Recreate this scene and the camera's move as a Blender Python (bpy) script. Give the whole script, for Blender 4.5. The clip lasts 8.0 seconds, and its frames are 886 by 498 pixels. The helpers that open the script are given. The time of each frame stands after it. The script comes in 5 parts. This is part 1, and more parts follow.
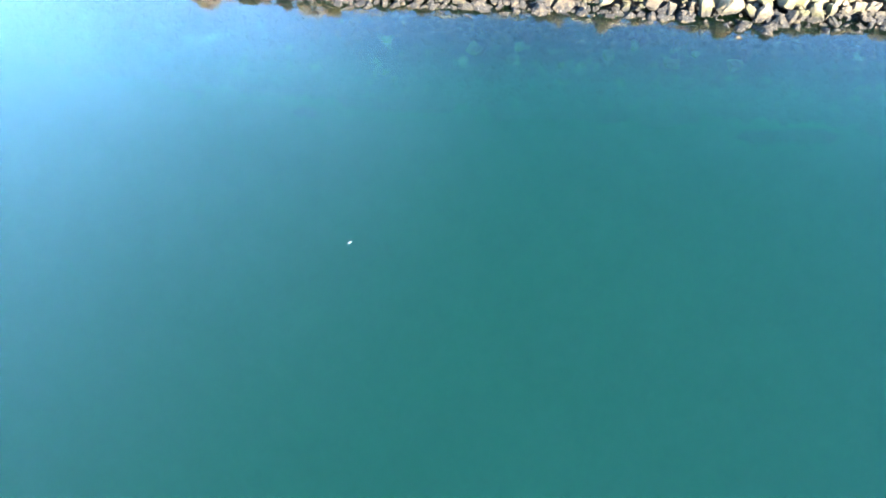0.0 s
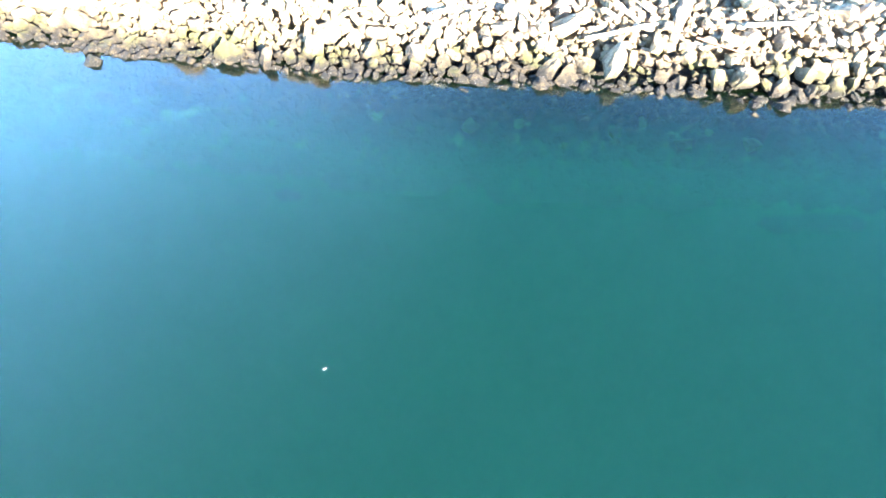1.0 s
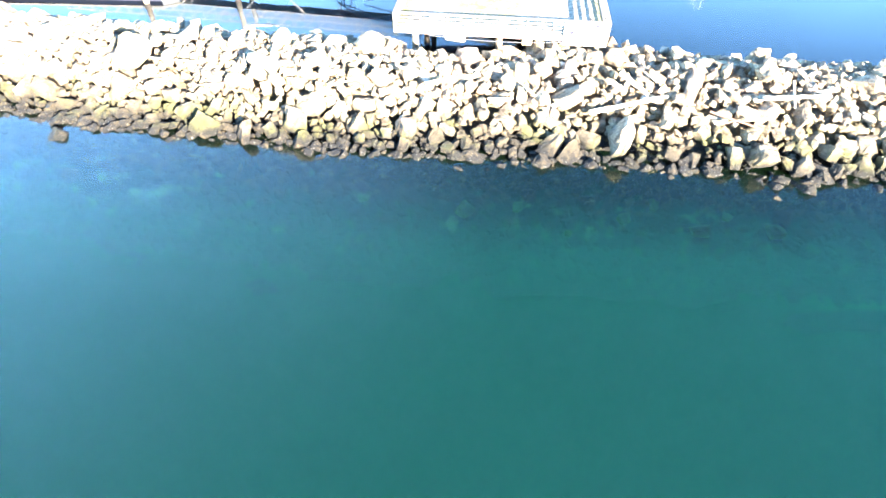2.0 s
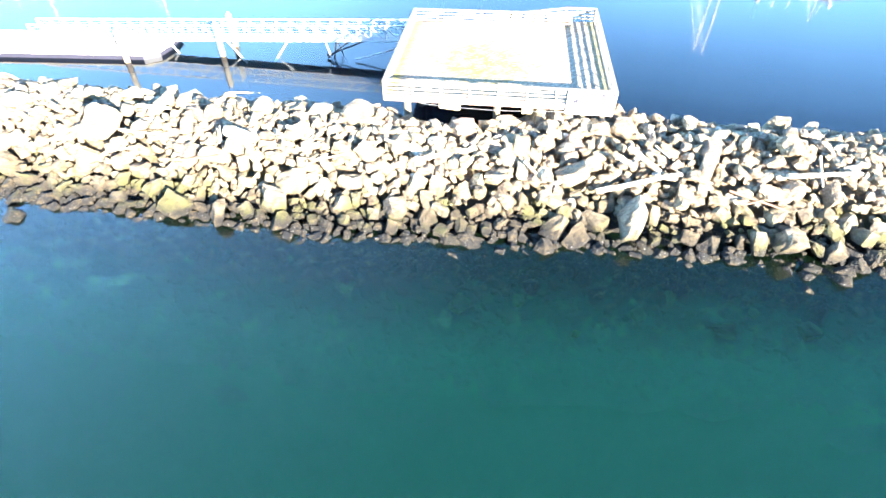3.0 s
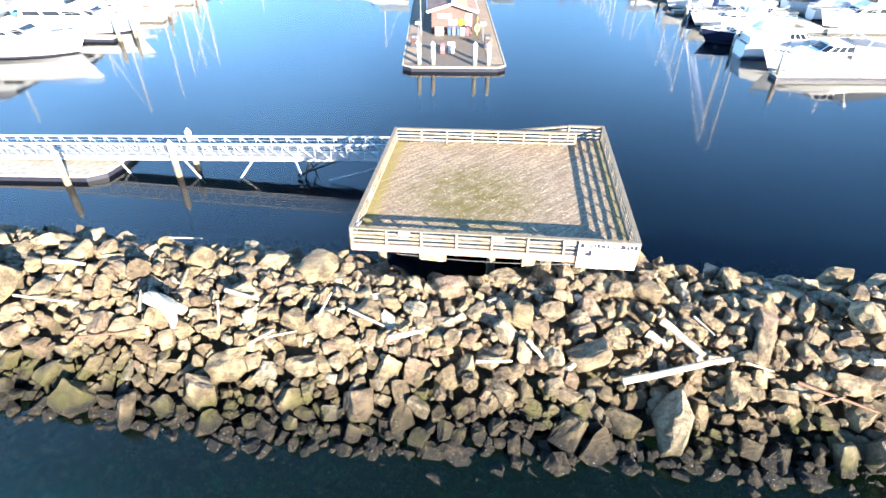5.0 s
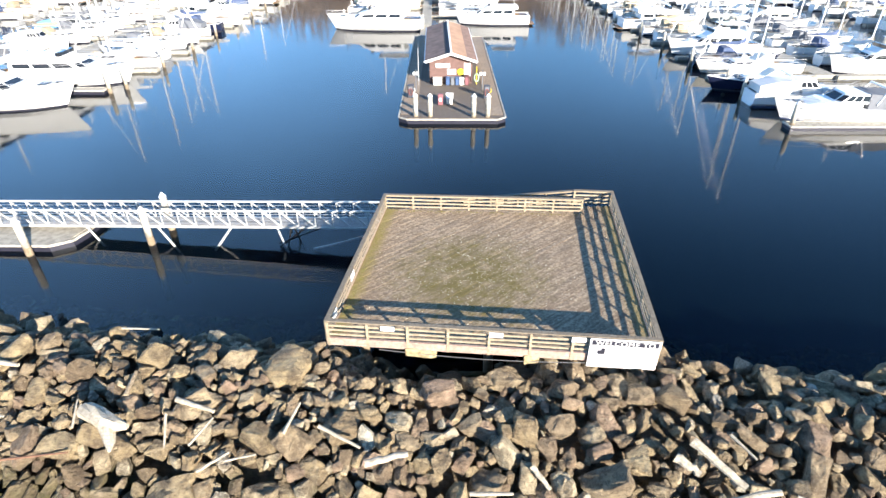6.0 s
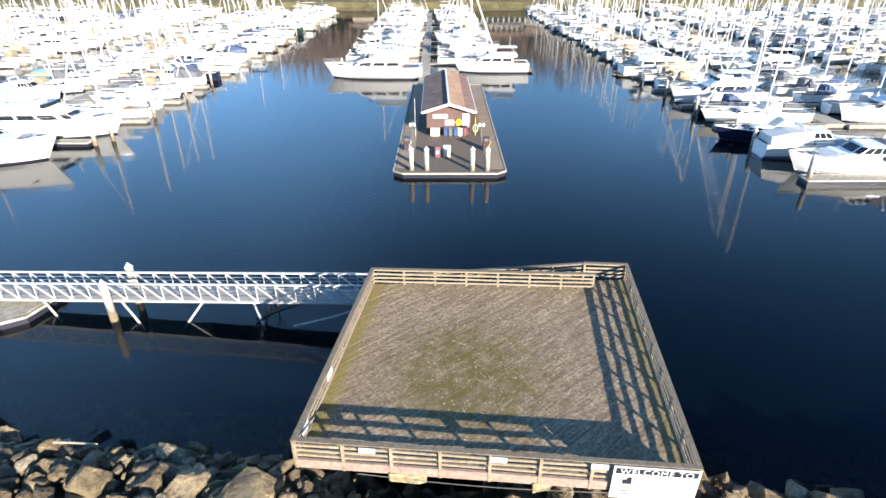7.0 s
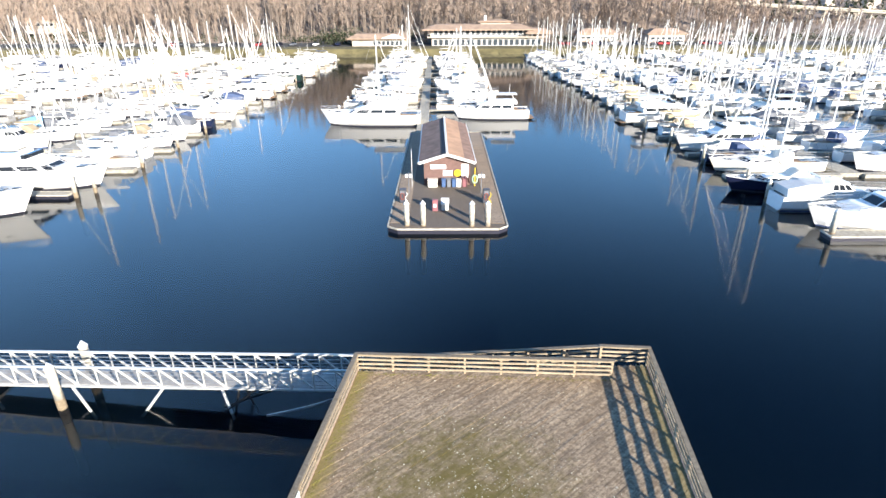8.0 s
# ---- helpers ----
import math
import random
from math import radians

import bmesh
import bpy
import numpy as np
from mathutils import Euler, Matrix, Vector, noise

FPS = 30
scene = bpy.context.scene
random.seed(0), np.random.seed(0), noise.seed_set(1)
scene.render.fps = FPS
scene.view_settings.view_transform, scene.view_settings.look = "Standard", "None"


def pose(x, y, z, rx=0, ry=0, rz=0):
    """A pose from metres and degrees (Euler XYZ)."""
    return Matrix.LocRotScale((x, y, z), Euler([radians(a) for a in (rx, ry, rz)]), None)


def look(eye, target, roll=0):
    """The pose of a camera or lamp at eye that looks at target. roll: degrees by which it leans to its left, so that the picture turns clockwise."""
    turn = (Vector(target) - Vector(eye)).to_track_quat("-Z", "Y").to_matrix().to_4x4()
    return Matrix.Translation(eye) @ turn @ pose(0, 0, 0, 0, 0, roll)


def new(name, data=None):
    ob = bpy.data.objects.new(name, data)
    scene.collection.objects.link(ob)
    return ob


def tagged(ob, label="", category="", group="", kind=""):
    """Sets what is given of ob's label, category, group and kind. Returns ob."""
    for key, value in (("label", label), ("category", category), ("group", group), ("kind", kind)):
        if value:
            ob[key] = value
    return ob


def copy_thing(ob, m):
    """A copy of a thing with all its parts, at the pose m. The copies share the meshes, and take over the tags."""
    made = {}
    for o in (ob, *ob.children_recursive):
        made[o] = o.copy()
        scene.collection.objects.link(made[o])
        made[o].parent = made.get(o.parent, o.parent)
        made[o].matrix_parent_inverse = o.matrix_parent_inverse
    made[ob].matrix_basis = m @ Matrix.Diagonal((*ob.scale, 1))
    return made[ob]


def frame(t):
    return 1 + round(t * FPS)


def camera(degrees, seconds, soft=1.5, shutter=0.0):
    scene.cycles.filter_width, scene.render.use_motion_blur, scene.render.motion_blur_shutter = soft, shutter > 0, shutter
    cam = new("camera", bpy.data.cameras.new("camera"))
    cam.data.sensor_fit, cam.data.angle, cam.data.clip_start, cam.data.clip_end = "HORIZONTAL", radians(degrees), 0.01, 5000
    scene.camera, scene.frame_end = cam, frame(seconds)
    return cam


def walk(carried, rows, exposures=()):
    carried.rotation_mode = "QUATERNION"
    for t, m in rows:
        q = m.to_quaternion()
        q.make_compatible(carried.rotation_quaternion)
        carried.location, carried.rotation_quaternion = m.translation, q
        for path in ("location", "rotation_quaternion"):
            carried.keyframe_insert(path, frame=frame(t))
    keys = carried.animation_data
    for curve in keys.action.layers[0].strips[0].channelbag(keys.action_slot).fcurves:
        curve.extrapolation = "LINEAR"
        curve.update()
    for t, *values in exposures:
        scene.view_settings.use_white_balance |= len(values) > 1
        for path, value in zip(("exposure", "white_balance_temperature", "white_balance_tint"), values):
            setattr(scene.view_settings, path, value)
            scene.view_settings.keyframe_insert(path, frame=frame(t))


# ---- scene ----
cam = camera(78.0, 8.0)
PATH = [
    (0, (0.368, -0.364, 16.38), (0.37, 0.876, 14.81), 1.3),
    (0.5, (0.557, 1.763, 16.402), (0.555, 3.044, 14.867), 1.2),
    (1, (0.739, 3.766, 16.484), (0.731, 5.087, 14.982), 1.1),
    (1.5, (0.927, 5.85, 16.548), (0.915, 7.208, 15.08), 1.1),
    (3, (1.393, 11.935, 16.813), (1.372, 13.401, 15.454), 0.8),
    (3.5, (1.549, 13.852, 16.763), (1.526, 15.359, 15.448), 0.65),
    (4, (1.652, 15.708, 16.698), (1.631, 17.256, 15.433), 0.7),
    (4.5, (1.749, 17.591, 16.673), (1.732, 19.178, 15.455), 0.7),
    (6, (2.434, 23.116, 16.739), (2.395, 24.812, 15.68), 0.0),
    (6.5, (2.576, 24.951, 16.79), (2.533, 26.683, 15.79), -0.2),
    (7, (2.66, 26.777, 16.791), (2.616, 28.543, 15.853), -0.2),
    (7.5, (2.721, 28.607, 16.79), (2.676, 30.406, 15.916), -0.2),
    (8, (2.819, 30.393, 16.803), (2.772, 32.222, 15.995), -0.3),
]
EXPOSURES = [(0, 4.27), (1.5, 4.2), (3.0, 3.82), (3.5, 3.62), (4.5, 2.92), (6.0, 1.7), (6.5, 1.5), (7.0, 1.37), (7.5, 1.3), (8.0, 1.5)]
walk(cam, [(t, look(eye, target, roll)) for t, eye, target, roll in PATH], EXPOSURES)


# ---- sky and sun ----
TO_SUN = Vector((1.96, -2.86, 1.0)).normalized()
world = bpy.data.worlds.new("sky")
scene.world = world
world.use_nodes = True
wt = world.node_tree
sky = wt.nodes.new("ShaderNodeTexSky")
sky.sky_type = "NISHITA"
sky.sun_disc = False
sky.sun_elevation = math.asin(TO_SUN.z)
sky.sun_rotation = math.atan2(TO_SUN.x, TO_SUN.y)
sky.air_density, sky.dust_density, sky.ozone_density = 1.5, 0.1, 6.0
wt.nodes["Background"].inputs["Strength"].default_value = 0.052
# unseen glow added to brighten reflections: low north, thickest north-west, gone towards zenith
wc = wt.nodes.new("ShaderNodeTexCoord")


def sky_math(op, a, b):
    n = wt.nodes.new("ShaderNodeMath")
    n.operation = op
    for i, v in enumerate((a, b)):
        if isinstance(v, bpy.types.NodeSocket):
            wt.links.new(v, n.inputs[i])
        else:
            n.inputs[i].default_value = v
    return n.outputs[0]


def sky_range(v, lo, hi):
    n = wt.nodes.new("ShaderNodeMapRange")
    n.interpolation_type = "SMOOTHSTEP"
    n.inputs["From Min"].default_value, n.inputs["From Max"].default_value = lo, hi
    wt.links.new(v, n.inputs["Value"])
    return n.outputs[0]


def sky_towards(x, y, z):
    n = wt.nodes.new("ShaderNodeVectorMath")
    n.operation = "DOT_PRODUCT"
    n.inputs[1].default_value = Vector((x, y, z)).normalized()
    wt.links.new(wc.outputs["Generated"], n.inputs[0])
    return n.outputs["Value"]


wn = wt.nodes.new("ShaderNodeTexNoise")
wn.inputs["Scale"].default_value, wn.inputs["Detail"].default_value = 2.2, 4.0
wt.links.new(wc.outputs["Generated"], wn.inputs["Vector"])
north_west = sky_range(sky_towards(-0.80, 0.45, 0.40), 0.45, 1.0)
north = sky_range(sky_towards(0.12, 0.99, 0.0), 0.35, 1.2)
low = sky_math("SUBTRACT", 1.0, sky_range(sky_towards(0, 0, 1), 0.3, 1.1))
lower = sky_math("SUBTRACT", 1.0, sky_range(sky_towards(0, 0, 1), 0.15, 0.62))
amount = sky_math("ADD", sky_math("MULTIPLY", sky_math("MULTIPLY", north_west, 0.60), low), sky_math("MULTIPLY", sky_math("MULTIPLY", north, 0.67), lower))
amount = sky_math("MULTIPLY", amount, sky_math("ADD", sky_math("MULTIPLY", wn.outputs["Fac"], 0.7), 0.3))
wx = wt.nodes.new("ShaderNodeMix")
wx.data_type = "RGBA"
wx.inputs[7].default_value = (9.0, 19.3, 35.5, 1)
wt.links.new(amount, wx.inputs[0])
wb = wt.nodes.new("ShaderNodeMix")
wb.data_type, wb.blend_type = "RGBA", "MULTIPLY"
wb.inputs[0].default_value = 1.0
wb.inputs[7].default_value = (0.66, 0.95, 1.24, 1)
wt.links.new(sky.outputs["Color"], wb.inputs[6])
wt.links.new(wb.outputs[2], wx.inputs[6])
wt.links.new(wx.outputs[2], wt.nodes["Background"].inputs["Color"])
sun = new("sun", bpy.data.lights.new("sun", "SUN"))
sun.data.energy, sun.data.angle, sun.data.color = 5.0, radians(0.6), (1.0, 0.93, 0.84)
sun.matrix_world = look(TO_SUN * 100, (0, 0, 0))


# ---- materials ----
class Nodes:
    """A short way to write a node material."""

    def __init__(self, name, rough=0.6, metal=0.0):
        self.mat = bpy.data.materials.new(name)
        self.mat.use_nodes = True
        self.t = self.mat.node_tree
        self.b = self.t.nodes["Principled BSDF"]
        self.out = self.t.nodes["Material Output"]
        self.set(self.b, "Roughness", rough)
        self.set(self.b, "Metallic", metal)

    def set(self, node, socket, value):
        if isinstance(value, bpy.types.NodeSocket):
            self.t.links.new(value, node.inputs[socket])
        else:
            node.inputs[socket].default_value = value

    def node(self, kind, **values):
        n = self.t.nodes.new(kind)
        for k, v in values.items():
            self.set(n, k.replace("_", " "), v)
        return n

    def place(self, scale=(1, 1, 1), turn=0.0):
        g = self.t.nodes.new("ShaderNodeNewGeometry")
        r = self.node("ShaderNodeMapping", Rotation=(0, 0, turn))
        m = self.node("ShaderNodeMapping", Scale=scale)
        self.t.links.new(g.outputs["Position"], r.inputs["Vector"])
        self.t.links.new(r.outputs[0], m.inputs["Vector"])
        return m.outputs[0]

    def noise(self, scale, detail=4.0, where=None, rough=0.6):
        n = self.node("ShaderNodeTexNoise", Scale=scale, Detail=detail, Roughness=rough)
        self.t.links.new(where or self.place(), n.inputs["Vector"])
        return n.outputs["Fac"]

    def ramp(self, fac, *stops):
        n = self.t.nodes.new("ShaderNodeValToRGB")
        e = n.color_ramp.elements
        while len(e) < len(stops):
            e.new(0.5)
        for el, (p, c) in zip(e, stops):
            el.position, el.color = p, (*c, 1.0)
        self.t.links.new(fac, n.inputs["Fac"])
        return n.outputs["Color"]

    def math(self, op, a, b=0.0, clamp=False):
        n = self.t.nodes.new("ShaderNodeMath")
        n.operation, n.use_clamp = op, clamp
        self.set(n, 0, a)
        self.set(n, 1, b)
        return n.outputs[0]

    def mix(self, fac, a, b, blend="MIX"):
        n = self.t.nodes.new("ShaderNodeMix")
        n.data_type, n.blend_type = "RGBA", blend
        self.set(n, 0, fac)
        for i, v in ((6, a), (7, b)):
            if isinstance(v, bpy.types.NodeSocket):
                self.t.links.new(v, n.inputs[i])
            else:
                n.inputs[i].default_value = (*v, 1.0)
        return n.outputs[2]

    def part_random(self):
        o = self.t.nodes.new("ShaderNodeObjectInfo")
        g = self.t.nodes.new("ShaderNodeNewGeometry")
        return self.math("FRACT", self.math("ADD", o.outputs["Random"], g.outputs["Random Per Island"]))

    def height(self):
        g = self.t.nodes.new("ShaderNodeNewGeometry")
        s = self.t.nodes.new("ShaderNodeSeparateXYZ")
        self.t.links.new(g.outputs["Position"], s.inputs[0])
        return s.outputs["Z"]

    def bump(self, height, strength=0.4, distance=0.02):
        n = self.node("ShaderNodeBump", Strength=strength, Distance=distance)
        self.t.links.new(height, n.inputs["Height"])
        self.t.links.new(n.outputs[0], self.b.inputs["Normal"])
        return self

    def color(self, c):
        if isinstance(c, bpy.types.NodeSocket):
            self.t.links.new(c, self.b.inputs["Base Color"])
        else:
            self.b.inputs["Base Color"].default_value = (*c, 1.0)
        return self


def plain(name, c, rough=0.5, metal=0.0, wear=0.12, scale=3.0):
    """Paint, gelcoat, plastic or metal with faint dirt and streaks."""
    n = Nodes(name, rough, metal)
    f = n.noise(scale, 5.0)
    g = n.noise(scale * 9, 3.0)
    dark = tuple(v * (1 - wear * 2.2) for v in c)
    n.color(n.mix(n.math("MULTIPLY", g, 0.5), n.ramp(f, (0.35, dark), (0.62, c)), dark))
    n.bump(g, 0.08, 0.01)
    return n.mat


def timber(name, light, dark, turn=0.0, grain=22.0, moss=None):
    n = Nodes(name, 0.8)
    r = n.part_random()
    p = n.place((1.2, grain, grain), turn)
    f = n.noise(1.0, 5.0, p)
    big = n.noise(0.7, 3.0)
    c = n.ramp(f, (0.25, dark), (0.7, light))
    c = n.mix(n.math("MULTIPLY", r, 0.6), c, tuple(v * 0.52 for v in light))
    streak = n.noise(1.0, 4.0, n.place((0.9, grain * 0.36, grain * 0.36), turn), 0.7)
    c = n.mix(n.ramp(streak, (0.46, (0, 0, 0)), (0.66, (0.75, 0.75, 0.75))), c, dark)
    c = n.mix(n.ramp(n.noise(7.0, 8.0, rough=0.8), (0.44, (0, 0, 0)), (0.60, (0.8, 0.8, 0.8))), c, tuple(v * 0.62 for v in dark))
    c = n.mix(n.math("MULTIPLY", big, 0.4), c, tuple(v * 0.75 for v in dark))
    if moss:
        g = n.t.nodes.new("ShaderNodeNewGeometry")
        far = n.t.nodes.new("ShaderNodeVectorMath")
        far.operation = "DISTANCE"
        far.inputs[1].default_value = (3.1, 42.6, 3.12)
        n.t.links.new(g.outputs["Position"], far.inputs[0])
        m = n.math("SUBTRACT", n.math("ADD", n.noise(2.4, 9.0, rough=0.85), 0.36), n.math("MULTIPLY", far.outputs["Value"], 0.11))
        m = n.ramp(m, (0.42, (0, 0, 0)), (0.66, (1, 1, 1)))
        m = n.math("MULTIPLY", m, n.ramp(n.noise(1.3, 6.0, rough=0.7), (0.38, (0.35, 0.35, 0.35)), (0.58, (1, 1, 1))))
        c = n.mix(n.math("MULTIPLY", m, 0.93), c, moss)
        edge = n.t.nodes.new("ShaderNodeVectorMath")
        edge.operation = "DOT_PRODUCT"
        edge.inputs[1].default_value = (0.9958, -0.0922, 0)
        n.t.links.new(g.outputs["Position"], edge.inputs[0])
        m = n.math("SUBTRACT", n.math("ADD", n.noise(3.0, 6.0, rough=0.8), 0.42), n.math("MULTIPLY", n.math("ADD", edge.outputs["Value"], 5.74), 0.85))
        c = n.mix(n.math("MULTIPLY", n.ramp(m, (0.30, (0, 0, 0)), (0.62, (1, 1, 1))), 0.75), c, (0.23, 0.18, 0.055))
        m = n.math("SUBTRACT", n.math("ADD", n.noise(3.0, 6.0, rough=0.8), 0.38), n.math("MULTIPLY", n.math("SUBTRACT", 6.14, edge.outputs["Value"]), 0.95))
        c = n.mix(n.math("MULTIPLY", n.ramp(m, (0.30, (0, 0, 0)), (0.62, (1, 1, 1))), 0.6), c, (0.19, 0.155, 0.05))
    n.color(c).bump(f, 0.3, 0.01)
    return n.mat


def rock_material(name):
    n = Nodes(name, 0.85)
    r = n.part_random()
    tone = n.ramp(r, (0.0, (0.27, 0.19, 0.11)), (0.18, (0.50, 0.375, 0.20)), (0.38, (0.62, 0.475, 0.265)), (0.52, (0.50, 0.335, 0.225)), (0.63, (0.36, 0.265, 0.16)), (0.80, (0.65, 0.51, 0.31)), (0.94, (0.74, 0.62, 0.41)), (1.0, (0.84, 0.77, 0.61)))
    f = n.noise(1.7, 8.0, rough=0.7)
    g = n.noise(9.0, 7.0, rough=0.75)
    c = n.mix(n.ramp(f, (0.40, (0, 0, 0)), (0.60, (0.8, 0.8, 0.8))), tone, (0.12, 0.08, 0.047))
    c = n.mix(n.ramp(g, (0.50, (0, 0, 0)), (0.72, (0.5, 0.5, 0.5))), c, (0.44, 0.36, 0.25))
    crack = n.node("ShaderNodeTexVoronoi", Scale=1.25)
    crack.feature = "DISTANCE_TO_EDGE"
    warp = n.node("ShaderNodeVectorMath")
    warp.operation = "ADD"
    wob = n.node("ShaderNodeTexNoise", Scale=3.0, Detail=3.0)
    n.t.links.new(n.place(), wob.inputs["Vector"])
    n.t.links.new(n.place(), warp.inputs[0])
    n.t.links.new(wob.outputs["Color"], warp.inputs[1])
    n.t.links.new(warp.outputs[0], crack.inputs["Vector"])
    c = n.mix(n.ramp(crack.outputs["Distance"], (0.0, (0.3, 0.3, 0.3)), (0.03, (0, 0, 0))), c, (0.09, 0.065, 0.045))
    c = n.mix(n.ramp(g, (0.28, (0.6, 0.6, 0.6)), (0.42, (0, 0, 0))), c, (0.08, 0.06, 0.045))
    # bedding streaks, dark and sharp
    bed = n.noise(1.0, 8.0, n.place((1.6, 4.0, 13.0)), 0.8)
    c = n.mix(n.ramp(bed, (0.53, (0, 0, 0)), (0.62, (0.6, 0.6, 0.6))), c, (0.10, 0.068, 0.04))
    c = n.mix(n.ramp(bed, (0.33, (0.6, 0.6, 0.6)), (0.43, (0, 0, 0))), c, (0.74, 0.60, 0.38))
    # tidal zone: yellow-green algae, then dark weed at the waterline
    z = n.math("ADD", n.height(), n.math("MULTIPLY", n.math("SUBTRACT", n.noise(0.9, 4.0), 0.5), 1.6))
    algae = n.math("MULTIPLY", n.math("SUBTRACT", 1.65, z), 0.9, True)
    patch = n.ramp(n.noise(0.7, 5.0), (0.48, (0, 0, 0)), (0.58, (1, 1, 1)))
    c = n.mix(n.math("MULTIPLY", algae, 0.90), c, (0.060, 0.043, 0.019))
    c = n.mix(n.math("MULTIPLY", n.math("MULTIPLY", algae, patch), 0.85), c, (0.105, 0.100, 0.020))
    z2 = n.math("ADD", n.height(), n.math("MULTIPLY", n.math("SUBTRACT", n.noise(1.6, 4.0), 0.5), 0.7))
    wet = n.math("MULTIPLY", n.math("SUBTRACT", 0.78, z2), 2.0, True)
    weed = n.mix(n.ramp(n.noise(2.6, 8.0, rough=0.8), (0.50, (0, 0, 0)), (0.66, (1, 1, 1))), (0.005, 0.004, 0.003), (0.10, 0.07, 0.03))
    c = n.mix(n.math("MULTIPLY", wet, 0.95), c, weed)
    sunk = n.math("MULTIPLY", n.math("SUBTRACT", -0.5, z), 2.2, True)
    green = n.mix(n.ramp(n.noise(1.1, 5.0), (0.54, (0, 0, 0)), (0.70, (1, 1, 1))), (0.004, 0.005, 0.006), (0.085, 0.15, 0.055))
    c = n.mix(sunk, c, green)
    # fine pale specks in the splash zone, thickest at the waterline
    shell = n.ramp(n.noise(11.0, 2.0), (0.64, (0, 0, 0)), (0.70, (1, 1, 1)))
    band = n.math("SUBTRACT", 1.0, n.math("MULTIPLY", n.math("ABSOLUTE", z2, 0.0), 2.2), True)
    c = n.mix(n.math("MULTIPLY", n.math("MULTIPLY", shell, band), 0.6), c, (0.40, 0.38, 0.33))
    n.color(c)
    n.bump(n.math("ADD", n.math("ADD", n.math("ADD", f, n.math("MULTIPLY", bed, 0.9)), n.math("MULTIPLY", g, 0.8)), n.math("MINIMUM", n.math("MULTIPLY", crack.outputs["Distance"], 5.0), 0.2)), 1.0, 0.22)
    return n.mat


def water_surface(name, body, clear, ripple, rough=0.02, ior=1.38):
    """A mirror by Fresnel's law over a body that scatters a little and is mostly clear."""
    n = Nodes(name)
    n.t.nodes.remove(n.b)
    f = n.noise(0.05, 3.0)
    d = n.node("ShaderNodeBsdfDiffuse")
    n.set(d, "Color", n.mix(f, tuple(v * 0.8 for v in body), tuple(v * 1.2 for v in body)))
    t = n.t.nodes.new("ShaderNodeBsdfTransparent")
    t.inputs["Color"].default_value = (0.8, 0.94, 0.94, 1)
    under = n.node("ShaderNodeMixShader", Fac=clear)
    n.t.links.new(d.outputs[0], under.inputs[1])
    n.t.links.new(t.outputs[0], under.inputs[2])
    g = n.node("ShaderNodeBsdfGlossy", Roughness=rough)
    fr = n.node("ShaderNodeFresnel", IOR=ior)
    if ripple:
        h = n.math("ADD", n.noise(0.35, 2.0), n.math("MULTIPLY", n.noise(1.4, 1.0), 0.2))
        bump = n.node("ShaderNodeBump", Strength=ripple, Distance=0.25, Height=h)
        n.t.links.new(bump.outputs[0], g.inputs["Normal"])
        n.t.links.new(bump.outputs[0], fr.inputs["Normal"])
    m = n.t.nodes.new("ShaderNodeMixShader")
    n.t.links.new(fr.outputs[0], m.inputs[0])
    n.t.links.new(under.outputs[0], m.inputs[1])
    n.t.links.new(g.outputs[0], m.inputs[2])
    n.t.links.new(m.outputs[0], n.out.inputs["Surface"])
    return n.mat


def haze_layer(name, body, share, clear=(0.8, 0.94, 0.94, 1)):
    """One sheet of cloudy water: its colour stands in for light that fine matter scatters."""
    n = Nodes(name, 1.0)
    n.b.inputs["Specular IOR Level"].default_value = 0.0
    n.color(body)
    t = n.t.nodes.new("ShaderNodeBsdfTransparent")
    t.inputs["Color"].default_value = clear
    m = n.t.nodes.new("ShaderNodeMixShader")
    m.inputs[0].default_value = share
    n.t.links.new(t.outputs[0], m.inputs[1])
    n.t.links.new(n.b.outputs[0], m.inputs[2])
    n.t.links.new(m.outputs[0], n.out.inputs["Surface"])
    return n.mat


SEA = (0.215, 0.66, 0.256)
HARBOUR = (0.0022, 0.0072, 0.0135)
M_SEA = water_surface("sea_water", SEA, 0.994, 0.05, 0.08, 1.40)
M_HARBOUR = water_surface("harbour_water", HARBOUR, 0.5, 0.03, 0.065, 1.37)
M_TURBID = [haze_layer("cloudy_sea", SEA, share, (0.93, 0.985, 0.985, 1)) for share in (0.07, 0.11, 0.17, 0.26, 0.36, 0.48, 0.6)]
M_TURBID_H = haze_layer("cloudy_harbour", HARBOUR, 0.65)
M_BED = Nodes("sea_bed", 0.95).color((0.02, 0.045, 0.035)).mat
M_ROCK = rock_material("armour_stone")
M_DECK = timber("grey_deck_boards", (0.74, 0.56, 0.365), (0.17, 0.115, 0.07), radians(-42), 12.0, moss=(0.13, 0.098, 0.018))
M_RAIL = timber("pale_rail_timber", (0.56, 0.46, 0.32), (0.30, 0.23, 0.15))
M_CAP = timber("grey_cap_timber", (0.36, 0.30, 0.215), (0.19, 0.15, 0.105))
M_BEAM = timber("stained_beam", (0.62, 0.47, 0.37), (0.36, 0.235, 0.185))
M_DRIFT = timber("bleached_driftwood", (0.72, 0.64, 0.50), (0.42, 0.35, 0.25), grain=12)
M_LUMP = plain("tan_crumbling_lump", (0.50, 0.40, 0.22), 0.95, wear=0.3, scale=6.0)
M_DRIFT_RED = timber("red_driftwood", (0.36, 0.19, 0.10), (0.20, 0.10, 0.06), grain=12)
M_PILE = timber("weathered_pile", (0.45, 0.36, 0.25), (0.20, 0.15, 0.09), grain=6)
